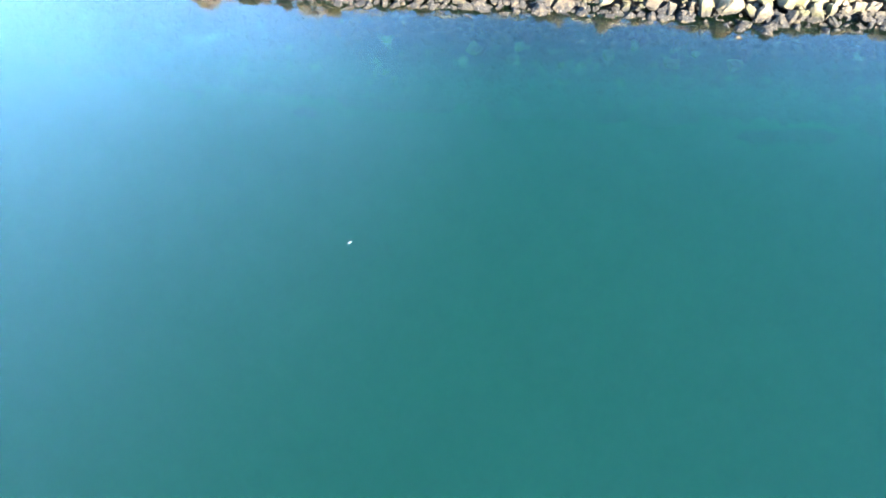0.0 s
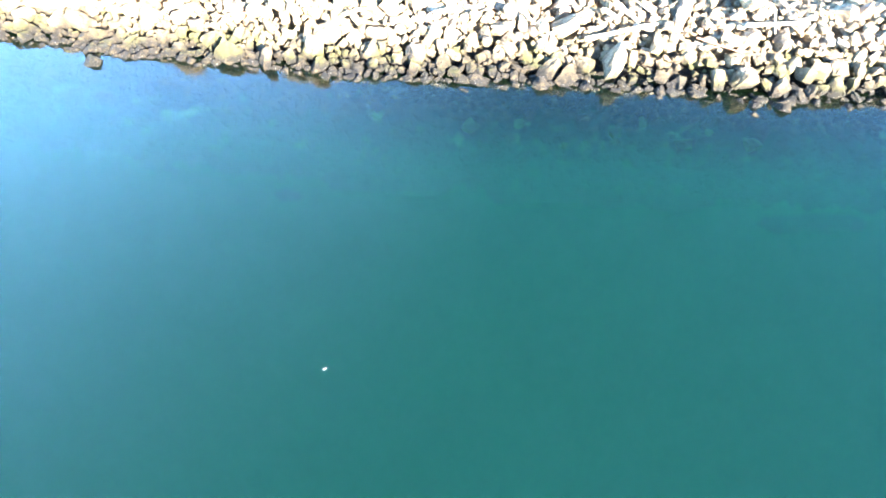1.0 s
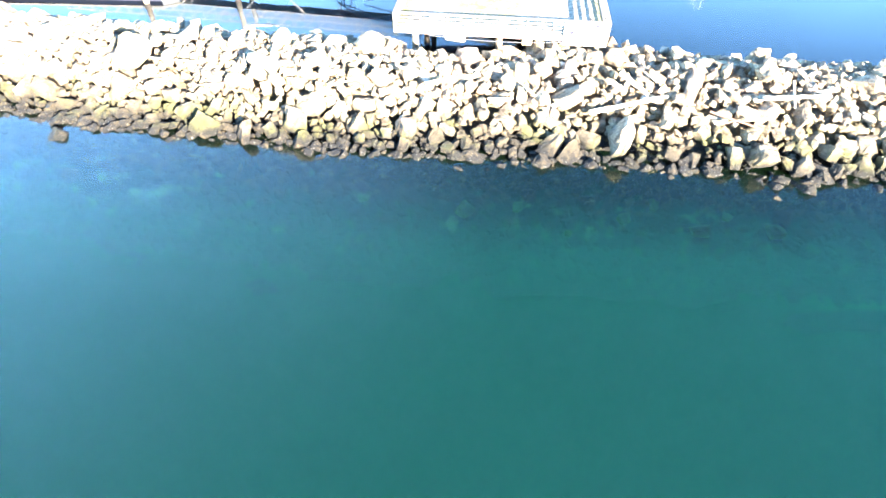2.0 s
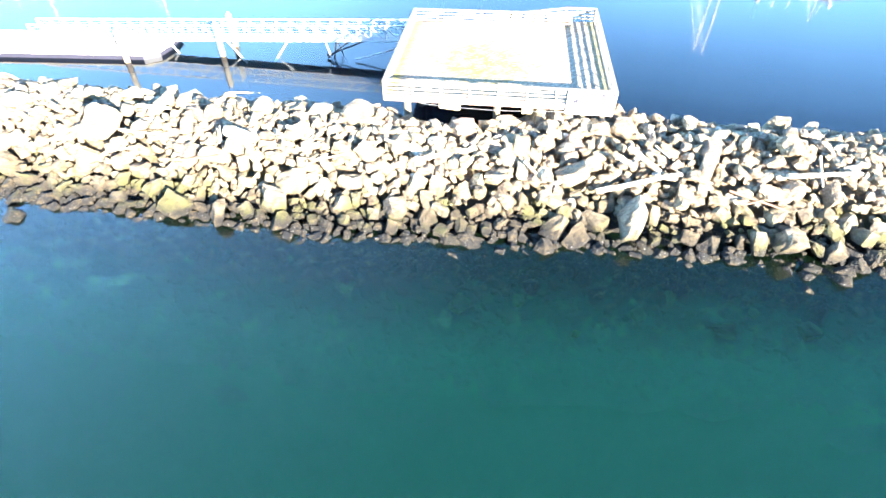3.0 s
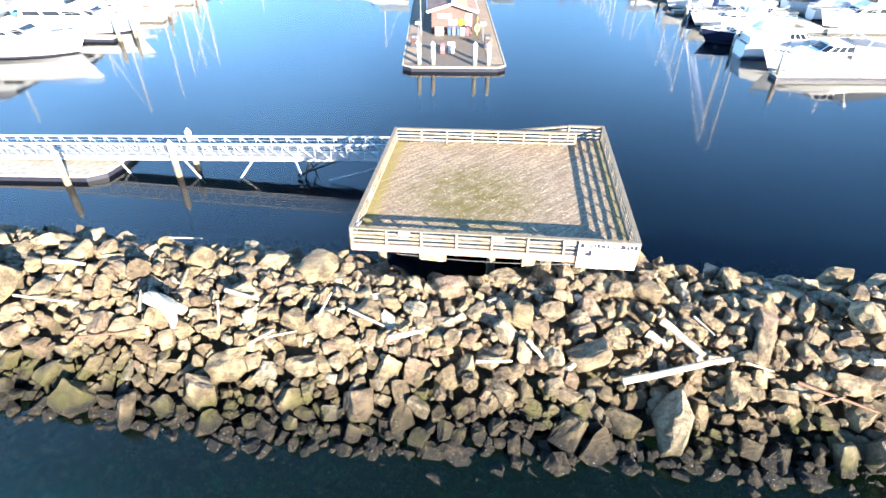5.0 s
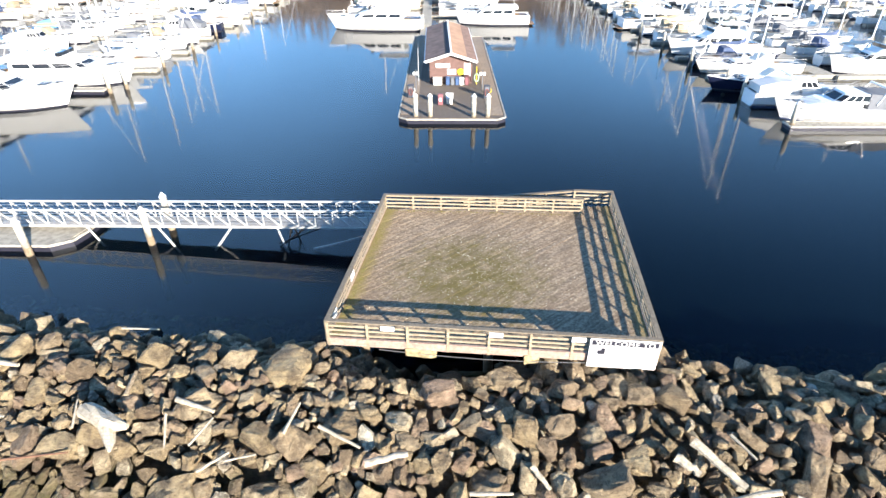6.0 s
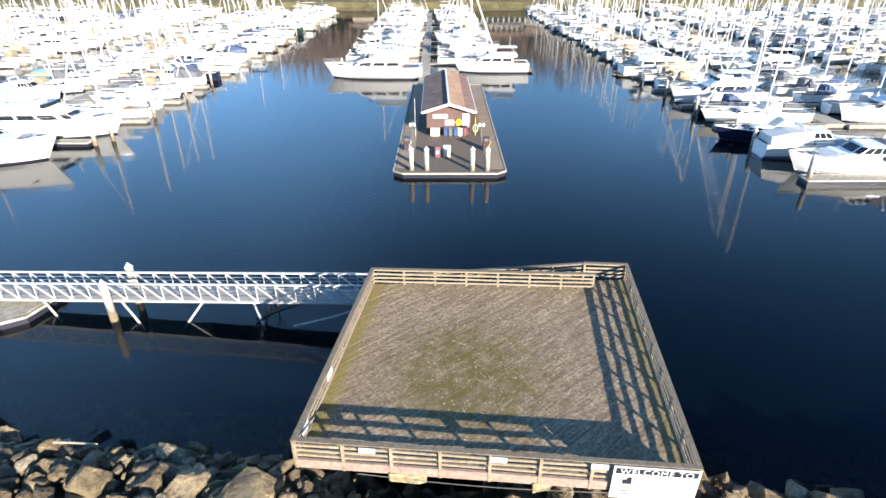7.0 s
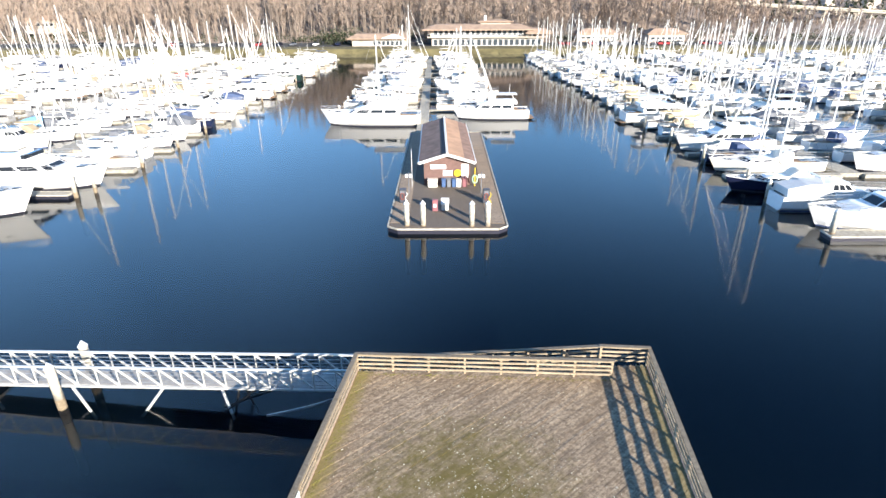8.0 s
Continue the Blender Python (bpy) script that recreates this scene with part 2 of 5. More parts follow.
M_ALU = plain("white_aluminium", (0.66, 0.65, 0.61), 0.4, 0.15)
M_GRATE = plain("grey_grating", (0.42, 0.40, 0.37), 0.7)
M_CONCRETE = plain("float_concrete", (0.46, 0.42, 0.34), 0.9, wear=0.2)
M_DOCK = timber("dock_planks", (0.26, 0.205, 0.15), (0.15, 0.115, 0.085), radians(90))
M_DOCK_PALE = timber("worn_dock_boards", (0.50, 0.385, 0.27), (0.28, 0.205, 0.14), radians(0))
M_WALER = plain("pale_waler", (0.60, 0.55, 0.45), 0.8, wear=0.22)
M_WHITE = plain("white_paint", (0.80, 0.79, 0.76), 0.5, wear=0.05)
M_GEL = plain("white_gelcoat", (0.88, 0.87, 0.84), 0.18, wear=0.03)
M_CREAM = plain("cream_gelcoat", (0.78, 0.74, 0.64), 0.2, wear=0.04)
M_NAVY = plain("navy_hull", (0.015, 0.02, 0.05), 0.15, wear=0.05)
M_DARKHULL = plain("dark_green_hull", (0.02, 0.045, 0.04), 0.2, wear=0.05)
M_BOOT = plain("dark_boot_stripe", (0.03, 0.03, 0.045), 0.4)
M_NONSKID = plain("pale_deck", (0.70, 0.69, 0.66), 0.6, wear=0.06)
M_GLASS = Nodes("tinted_window", 0.05).color((0.02, 0.024, 0.03)).mat
M_BLUE = plain("blue_canvas", (0.075, 0.11, 0.21), 0.85)
M_SKY = plain("light_blue_tarpaulin", (0.16, 0.42, 0.66), 0.7)
M_TAN = plain("tan_canvas", (0.42, 0.34, 0.22), 0.85)
M_GREY = plain("grey_canvas", (0.17, 0.18, 0.20), 0.85)
M_RED = plain("red_canvas", (0.45, 0.04, 0.04), 0.8)
M_MAROON = plain("faded_maroon", (0.26, 0.10, 0.11), 0.6)
M_HATCH_SHADE = plain("smoked_hatch_and_well_shade", (0.03, 0.035, 0.042), 0.2)
M_BLUE_BIN = plain("dull_blue_plastic", (0.055, 0.11, 0.24), 0.6)
M_FEATHER = plain("wet_feather", (0.30, 0.30, 0.28), 0.8)
M_HOSE = plain("dull_red_hose", (0.22, 0.06, 0.045), 0.7)
M_PUMP = plain("dark_pump_case", (0.055, 0.06, 0.075), 0.5)
M_RING = plain("pale_green_ring", (0.42, 0.62, 0.42), 0.6)
M_YELLOW = plain("yellow_plastic", (0.75, 0.55, 0.02), 0.5)
M_TEAK = timber("teak", (0.36, 0.23, 0.12), (0.22, 0.13, 0.07))
M_MAST = plain("mast_aluminium", (0.86, 0.85, 0.80), 0.35, wear=0.04)
M_WIRE = plain("steel_wire", (0.45, 0.45, 0.45), 0.4, 0.6)
M_BLACK = plain("black_rubber", (0.02, 0.02, 0.022), 0.7)
M_HOUSE = plain("brown_boarding", (0.16, 0.092, 0.078), 0.8)
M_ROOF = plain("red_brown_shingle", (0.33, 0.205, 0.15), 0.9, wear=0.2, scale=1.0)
M_ROOF_TAN = plain("tan_shingle", (0.52, 0.315, 0.195), 0.9, wear=0.15, scale=1.0)
M_ROOF_SHADE = plain("roof_strip_shade", (0.12, 0.085, 0.075), 0.9, wear=0.2)
M_WALL = plain("cream_wall", (0.58, 0.49, 0.41), 0.85, wear=0.1, scale=0.6)
M_TILE = plain("tan_roof", (0.40, 0.285, 0.205), 0.9, wear=0.15, scale=0.5)
M_PANE = Nodes("window_pane", 0.08).color((0.05, 0.06, 0.07)).mat
M_GRASS = plain("winter_grass", (0.19, 0.16, 0.07), 0.95, wear=0.25, scale=0.3)
M_RIPRAP = plain("shore_riprap", (0.15, 0.12, 0.08), 0.95, wear=0.35, scale=1.5)
M_ASPHALT = plain("asphalt", (0.06, 0.06, 0.06), 0.9)
M_HILL = plain("leaf_litter_hill", (0.41, 0.315, 0.24), 0.95, wear=0.3, scale=0.12)
M_BARK = plain("bare_branches", (0.40, 0.325, 0.265), 0.95, wear=0.2, scale=0.4)
M_TWIG = plain("brown_twigs", (0.42, 0.32, 0.25), 0.95, wear=0.25, scale=0.2)
M_EVERGREEN = plain("evergreen_leaves", (0.055, 0.07, 0.03), 0.9, wear=0.3, scale=0.5)


# ---- mesh tools ----
def part(name, bm, material, parent=None, label="", at=None):
    me = bpy.data.meshes.new(name)
    bm.to_mesh(me)
    bm.free()
    me.materials.append(material)
    ob = new(name, me)
    if at is not None:
        ob.matrix_basis = at
    if parent is not None:
        ob.parent = parent
    if label:
        ob["label"] = label
    return ob


def smooth(ob):
    for p in ob.data.polygons:
        p.use_smooth = True
    return ob


def thing(name, label, category, group="", kind="", at=None):
    ob = new(name)
    ob.empty_display_size = 0.3
    if at is not None:
        ob.matrix_basis = at
    return tagged(ob, label, category, group, kind)


def box(bm, x0, x1, y0, y1, z0, z1, bevel=0.0, m=None):
    r = bmesh.ops.create_cube(bm, size=1.0)
    vs = r["verts"]
    for v in vs:
        v.co = Vector(((x0 + x1) / 2 + v.co.x * (x1 - x0), (y0 + y1) / 2 + v.co.y * (y1 - y0), (z0 + z1) / 2 + v.co.z * (z1 - z0)))
        if m is not None:
            v.co = m @ v.co
    if bevel:
        es = list({e for v in vs for e in v.link_edges})
        bmesh.ops.bevel(bm, geom=es, offset=bevel, segments=1, affect="EDGES")
    return bm


def beam(bm, a, b, w, h, up=(0, 0, 1)):
    """A board from a to b, w wide and h high."""
    a, b = Vector(a), Vector(b)
    d = (b - a).normalized()
    s = d.cross(Vector(up))
    s = s.normalized() if s.length > 1e-6 else Vector((1, 0, 0))
    u = s.cross(d)
    vs = [bm.verts.new(p + s * (i * w / 2) + u * (j * h / 2)) for p in (a, b) for i, j in ((-1, -1), (1, -1), (1, 1), (-1, 1))]
    for q in ((3, 2, 1, 0), (4, 5, 6, 7), (0, 1, 5, 4), (1, 2, 6, 5), (2, 3, 7, 6), (3, 0, 4, 7)):
        bm.faces.new([vs[i] for i in q])
    return bm


def rod(bm, a, b, r0, r1=None, n=8, cap=True):
    """A round bar from a to b."""
    a, b = Vector(a), Vector(b)
    r1 = r0 if r1 is None else r1
    q = (b - a).to_track_quat("Z", "Y")
    rings = []
    for p, r in ((a, r0), (b, r1)):
        rings.append([bm.verts.new(p + q @ Vector((r * math.cos(2 * math.pi * i / n), r * math.sin(2 * math.pi * i / n), 0))) for i in range(n)])
    for i in range(n):
        j = (i + 1) % n
        bm.faces.new((rings[0][i], rings[0][j], rings[1][j], rings[1][i]))
    if cap:
        bm.faces.new(rings[0][::-1])
        bm.faces.new(rings[1])
    return bm


def loft(bm, rings, closed=True, caps=True):
    """Skin over rings of equal length."""
    rs = [[bm.verts.new(p) for p in r] for r in rings]
    n = len(rs[0])
    for a, b in zip(rs, rs[1:]):
        for i in range(n if closed else n - 1):
            j = (i + 1) % n
            bm.faces.new((a[i], a[j], b[j], b[i]))
    if caps:
        bm.faces.new(rs[0][::-1])
        bm.faces.new(rs[-1])
    return bm


def tube(bm, path, r):
    """One bent bar of square section along a path."""
    rings = []
    for i, p in enumerate(path):
        d = (path[min(i + 1, len(path) - 1)] - path[max(i - 1, 0)]).normalized()
        q = d.to_track_quat("Z", "Y")
        rings.append([p + q @ Vector((x * r, y * r, 0)) for x, y in ((-1, -1), (1, -1), (1, 1), (-1, 1))])
    return loft(bm, rings)


def sheet(bm, x0, x1, y0, y1, z, nx=1, ny=1):
    g = [[bm.verts.new((x0 + (x1 - x0) * i / nx, y0 + (y1 - y0) * j / ny, z)) for i in range(nx + 1)] for j in range(ny + 1)]
    for j in range(ny):
        for i in range(nx):
            bm.faces.new((g[j][i], g[j][i + 1], g[j + 1][i + 1], g[j + 1][i]))
    return bm


def lerp(a, b, u):
    return a + (b - a) * u


# ---- water and bed ----
def waters():
    tagged(part("sea_water", sheet(bmesh.new(), -900, 900, -900, 36, 0.0), M_SEA), "teal sea water, calm and slightly cloudy", "water", kind="structure")
    tagged(part("harbour_water", sheet(bmesh.new(), -900, 900, 36, 243, 0.0), M_HARBOUR), "dark blue harbour water, still and reflecting", "water", kind="structure")
    # stacked sheets imitate how scattered light veils the bed with depth
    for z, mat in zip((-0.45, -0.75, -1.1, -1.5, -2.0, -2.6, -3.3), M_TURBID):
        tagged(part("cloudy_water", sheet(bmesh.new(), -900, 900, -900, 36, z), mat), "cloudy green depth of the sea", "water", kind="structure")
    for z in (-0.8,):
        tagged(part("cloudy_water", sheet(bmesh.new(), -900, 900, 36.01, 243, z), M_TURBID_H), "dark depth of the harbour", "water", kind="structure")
    tagged(part("ground", sheet(bmesh.new(), -3000, 3000, -3000, 3000, -4.0), M_BED), "dark sea bed under the water", "ground", kind="structure")


waters()


def feather(x, y, turn):
    """A white feather afloat: a bent vane with a thin quill."""
    root = thing("feather", "small white feather floating on the sea", "feather")
    m = Matrix.Translation((x, y, 0.012)) @ Matrix.Rotation(turn, 4, "Z") @ Matrix.Diagonal((0.72, 0.4, 0.6, 1))
    bm = bmesh.new()
    n = 9
    loft(bm, [[Vector((0.2 * u, s * 0.05 * math.sin(math.pi * min(1.0, 0.08 + 0.9 * u)), 0.02 * u * u + z)) for s, z in ((-1, 0.0), (0, 0.012), (1, 0.0), (0, -0.004))] for u in [i / n for i in range(n + 1)]])
    part("vane", bm, M_FEATHER, root, at=m)
    bm = bmesh.new()
    rod(bm, (-0.07, 0, 0.006), (0.02, 0, 0.006), 0.005, n=5)
    part("quill", bm, M_CREAM, root, at=m)


feather(-3.25, 12.75, 0.5)


# ---- breakwater ----
def near_line(x):
    return float(np.interp(x, (-60, -25, -18, -12, -4, 7, 13, 22, 60), (41.5, 34.0, 32.6, 31.8, 30.7, 30.4, 30.0, 29.4, 27.0)))


def far_line(x):
    return float(np.interp(x, (-60, -24, -13, -5, 10, 13, 18, 24, 60), (51.0, 43.8, 42.2, 41.6, 41.7, 40.6, 40.1, 39.7, 38.0)))


def bank(x, y):
    a, b = near_line(x), far_line(x)
    u = (y - a) / (b - a)
    # a hollow under the front of the platform
    hollow = 1.5 * math.exp(-((x - 2.0) / 3.2) ** 4) * float(np.interp(y, (37.2, 38.4, 41.5), (0.0, 1.0, 1.0)))
    return -hollow + float(np.interp(u, (-1.3, -0.8, -0.5, -0.22, -0.1, 0.0, 0.19, 0.34, 0.52, 0.69, 0.82, 0.92, 1.08, 1.25, 1.7), (-4.6, -2.9, -1.75, -0.62, -0.28, -0.05, 1.0, 1.9, 2.3, 2.25, 1.7, -0.1, -0.42, -0.9, -3.8)))


def stone_shape(rng, count, blocky, fine):
    """An angular quarry stone about 2 across, cut by a few planes."""
    bm = bmesh.new()
    bmesh.ops.create_cube(bm, size=1.75)
    for _ in range(count):
        v = Vector(rng.normal(size=3)).normalized()
        k = max(abs(v.x), abs(v.y), abs(v.z))
        d = lerp(0.78, 0.80 / k * 0.92, blocky) * rng.uniform(0.86, 1.08)
        r = bmesh.ops.bisect_plane(bm, geom=bm.verts[:] + bm.edges[:] + bm.faces[:], plane_co=v * d, plane_no=v, clear_outer=True)
        rim = [e for e in r["geom_cut"] if isinstance(e, bmesh.types.BMEdge)]
        if rim:
            bmesh.ops.contextual_create(bm, geom=rim)
    bmesh.ops.remove_doubles(bm, verts=bm.verts, dist=0.06)
    bmesh.ops.bevel(bm, geom=list(bm.edges), offset=0.045, segments=1, affect="EDGES", clamp_overlap=True)
    bmesh.ops.triangulate(bm, faces=bm.faces)
    bmesh.ops.recalc_face_normals(bm, faces=bm.faces)
    if fine:
        for _ in range(2):
            bmesh.ops.subdivide_edges(bm, edges=[e for e in bm.edges if e.calc_length() > 0.3], cuts=1)
            bmesh.ops.triangulate(bm, faces=bm.faces)
    o = Vector(rng.uniform(-50, 50, 3))
    for v in bm.verts:
        k = noise.noise(v.co * 1.1 + o) * 0.10
        if fine:
            k += noise.noise(v.co * 2.6 + o) * 0.07 - abs(noise.noise(v.co * 4.3 - o)) * 0.10
        v.co += v.co.normalized() * k
    return bm


def breakwater():
    rng = np.random.default_rng(11)
    root = thing("breakwater", "long rubble-mound breakwater of angular tan stones with green algae", "breakwater")
    core = bmesh.new()
    xs = np.linspace(-90, 90, 121)
    us = np.linspace(-1.3, 1.7, 50)
    rows = []
    for x in xs:
        a, b = near_line(x), far_line(x)
        rows.append([core.verts.new((x, a + u * (b - a), bank(x, a + u * (b - a)) - 0.55 + (0.85 * noise.noise(Vector((x * 0.45, u * 5.0, 3.0))) if u < -0.05 or u > 1.05 else 0.0))) for u in us])
    for r0, r1 in zip(rows, rows[1:]):
        for i in range(len(us) - 1):
            core.faces.new((r0[i], r1[i], r1[i + 1], r0[i + 1]))
    part("core", core, M_ROCK, root, "dark gaps and small stones between the boulders")
    shapes = [stone_shape(rng, int(rng.integers(7, 13)), rng.uniform(0.0, 0.9), i < 28) for i in range(44)]
    meshes = []
    for bm in shapes:
        me = bpy.data.meshes.new("boulder")
        bm.to_mesh(me)
        me.materials.append(M_ROCK)
        meshes.append(me)
        bm.free()
    arrays = []
    for me in meshes:
        co = np.empty(len(me.vertices) * 3)
        me.vertices.foreach_get("co", co)
        arrays.append((co.reshape(-1, 3), np.array([tuple(p.vertices) for p in me.polygons])))

    def turn(flat):
        return Euler((rng.normal(0, flat), rng.normal(0, flat), rng.uniform(0, 6.28))).to_matrix()

    stones = []
    taken = []

    def put(x, y, size, lift=0.12, wide=None):
        s = np.array((rng.uniform(1.0, 1.3), rng.uniform(0.62, 1.0), rng.uniform(0.5, 0.85))) * size if wide is None else np.array(wide)
        e = 0.6
        gx = (bank(x + e, y) - bank(x - e, y)) / (2 * e)
        gy = (bank(x, y + e) - bank(x, y - e)) / (2 * e)
        lean = Vector((0, 0, 1)).rotation_difference(Vector((-gx, -gy, 1)).normalized()).to_matrix()
        m = lean @ turn(0.5)
        stones.append((x, y, bank(x, y) + (lift + rng.normal(0, 0.24 if x < 9 else 0.42)) * size, m, s, int(rng.integers(28) if size > 0.3 and -24 < x < 25 else rng.integers(28, len(arrays)))))

    # the boulders that stand out, one by one: x, y, radius
    for x, y, r in BIG_STONES:
        put(x, y, r * 0.82, 0.2)
        taken.append((x, y, r))
    # the rest, thrown over the bank from large to small
    for tries, lo, hi, gap in ((1000, 0.46, 0.68, 0.72), (20000, 0.24, 0.45, 0.62), (26000, 0.12, 0.25, 0.56)):
        grid = {}
        for x, y, r in taken:
            grid.setdefault((int(x // 2), int(y // 2)), []).append((x, y, r))
        for _ in range(tries):
            x = rng.uniform(-52, 52)
            a, b = near_line(x), far_line(x)
            y = rng.uniform(a - 6.0, b + 2.5)
            r = rng.uniform(lo, hi)
            cx, cy = int(x // 2), int(y // 2)
            if any((x - px) ** 2 + (y - py) ** 2 < ((r + pr) * gap) ** 2 for i in (-1, 0, 1) for j in (-1, 0, 1) for px, py, pr in grid.get((cx + i, cy + j), ())):
                continue
            grid.setdefault((cx, cy), []).append((x, y, r))
            taken.append((x, y, r))
            out = near_line(x) - y
            put(x, y, r, (0.0 if r > 0.34 else -0.1) - (0.75 if out > 2.4 else 0.3 if y > far_line(x) + 0.5 else 0.45 if out > 0.3 else 0.0))
    for _ in range(350):
        x = rng.uniform(-45, 45)
        y = near_line(x) + rng.uniform(0.0, 0.8)
        r = rng.uniform(0.06, 0.2)
        put(x, y, r, 0.0)
        stones[-1] = (x, y, rng.normal(-0.1, 0.06), *stones[-1][3:])
    for x, y, r in PALE_STONES:
        ob = new("boulder", meshes[int(rng.integers(28))].copy())
        ob.data.materials[0] = M_SUNKEN
        ob.matrix_basis = Matrix.Translation((x, y, -0.62)) @ turn(0.4).to_4x4() @ Matrix.Diagonal((r * 1.2, r, r * 0.6, 1))
        ob.parent = root
        ob["label"] = "pale green stone under the water"
    near = [i for i, s in enumerate(stones) if -13 < s[0] < 16 and near_line(s[0]) < s[1] < near_line(s[0]) + 8.5]
    single = set(sorted(near, key=lambda i: -stones[i][4][0])[:300])
    vs, fs, base = [], [], 0
    for i, (x, y, z, m, s, k) in enumerate(stones):
        m3 = np.array(m) @ np.diag(s)
        if i in single:
            ob = new("boulder", meshes[k])
            ob.matrix_basis = Matrix.Translation((x, y, z)) @ m.to_4x4() @ Matrix.Diagonal((*s, 1))
            ob.parent = root
        else:
            co, fa = arrays[k]
            vs.append(co @ m3.T + (x, y, z))
            fs.append(fa + base)
            base += len(co)
    me = bpy.data.meshes.new("rubble")
    me.from_pydata(np.concatenate(vs).tolist(), [], np.concatenate(fs).tolist())
    me.materials.append(M_ROCK)
    ob = new("rubble", me)
    ob.parent = root
    tagged(ob, "smaller and farther stones of the breakwater", kind="stuff")


BIG_STONES = [
    (-6.2, 33.3, 0.91), (-6.9, 32.2, 0.87), (-6.5, 31.5, 0.76), (-3.5, 33.4, 0.88), (-1.2, 32.0, 0.8), (9.7, 31.3, 1.21), (12.2, 32.3, 0.78), (15.2, 30.3, 0.69),
    (16.7, 30.4, 0.92), (13.3, 30.6, 0.93), (6.4, 36.9, 0.8), (1.9, 36.5, 0.93), (-3.5, 37.5, 1.14), (-16.4, 36.2, 1.38), (-14.0, 34.2, 0.68), (-14.0, 37.9, 0.85),
    (-11.5, 34.6, 0.76), (2.0, 33.0, 0.63), (3.5, 33.6, 0.68), (4.8, 33.8, 0.57), (7.3, 33.6, 0.93), (13.5, 33.8, 0.82), (17.6, 34.8, 0.99), (-1.1, 35.2, 0.76),
    (10.8, 36.9, 0.63), (15.6, 39.0, 0.8), (6.3, 31.3, 0.71), (3.1, 31.3, 0.61), (8.1, 31.6, 0.64), (0.6, 35.5, 0.57), (-9.1, 34.9, 0.78), (-11.7, 32.3, 0.85)]
PALE_STONES = [(6.6, 25.9, 0.17), (1.9, 27.3, 0.42), (12.6, 26.3, 0.45), (16.1, 26.4, 0.40), (9.3, 27.0, 0.3), (4.4, 27.6, 0.28), (-3.0, 28.2, 0.32), (14.2, 27.2, 0.26), (11.0, 28.0, 0.3)]
M_SUNKEN = plain("algae_on_sunken_stone", (0.075, 0.135, 0.045), 0.9, wear=0.3, scale=2.0)
breakwater()


# ---- viewing platform ----
FL, FR, BL, BR = Vector((-2.18, 38.6, 0)), Vector((9.69, 37.8, 0)), Vector((-1.2, 48.9, 0)), Vector((10.78, 49.5, 0))
DECK, RAIL = 3.12, 3.97
INNER_END = Vector((9.08, 48.6, 0))


def clip_line(p, d, poly):
    """Where the line p + t d crosses the convex polygon."""
    ts = []
    for a, b in zip(poly, poly[1:] + poly[:1]):
        e = b - a
        k = d.x * e.y - d.y * e.x
        if abs(k) < 1e-9:
            continue
        w = a - p
        t = (w.x * e.y - w.y * e.x) / k
        s = (w.x * d.y - w.y * d.x) / k
        if -1e-6 <= s <= 1 + 1e-6:
            ts.append(t)
    return (min(ts), max(ts)) if len(ts) >= 2 else None


CAPS = [0.0]


def fence(root, a, b, z0a, z0b, bays, fascia=False, boards=4, side=1):
    """Posts, rails and a cap board from a to b, on decks at z0a and z0b."""
    a, b = Vector(a), Vector(b)
    d = (b - a).normalized()
    out = Vector((d.y, -d.x, 0)) * side
    h = RAIL - DECK
    for i in range(bays + 1):
        u = i / bays
        p = a.lerp(b, u)
        z = lerp(z0a, z0b, u)
        bm = bmesh.new()
        beam(bm, p + Vector((0, 0, z - (0.30 if fascia else 0.1))) + out * 0.05, p + Vector((0, 0, z + h - 0.04)) + out * 0.05, 0.09, 0.09, d)
        part("post", bm, M_RAIL, root)
    for k in range(boards):
        o = (0.10 + k * 0.205) * h / 0.85
        for i in range(bays):
            u0, u1 = i / bays, (i + 1) / bays
            j = 0.012 * math.sin(i * 5.1 + k * 2.3)
            p0, p1 = a.lerp(b, u0) - out * 0.015, a.lerp(b, u1) - out * 0.015
            bm = bmesh.new()
            beam(bm, p0 + Vector((0, 0, lerp(z0a, z0b, u0) + o + 0.07 + j)), p1 + Vector((0, 0, lerp(z0a, z0b, u1) + o + 0.07 - j)), 0.04, 0.085)
            part("rail_board", bm, M_RAIL, root)
    bm = bmesh.new()
    CAPS[0] += 0.005
    beam(bm, a - d * 0.07 + Vector((0, 0, z0a + h - 0.02 + CAPS[0])), b + d * 0.07 + Vector((0, 0, z0b + h - 0.02 + CAPS[0])), 0.17, 0.04)
    part("cap_board", bm, M_CAP, root, "pale weathered cap board")
    if fascia:
        bm = bmesh.new()
        beam(bm, a + out * 0.03 + Vector((0, 0, z0a - 0.12)), b + out * 0.03 + Vector((0, 0, z0b - 0.12)), 0.09, 0.34)
        part("edge_beam", bm, M_BEAM, root, "stained reddish edge beam")


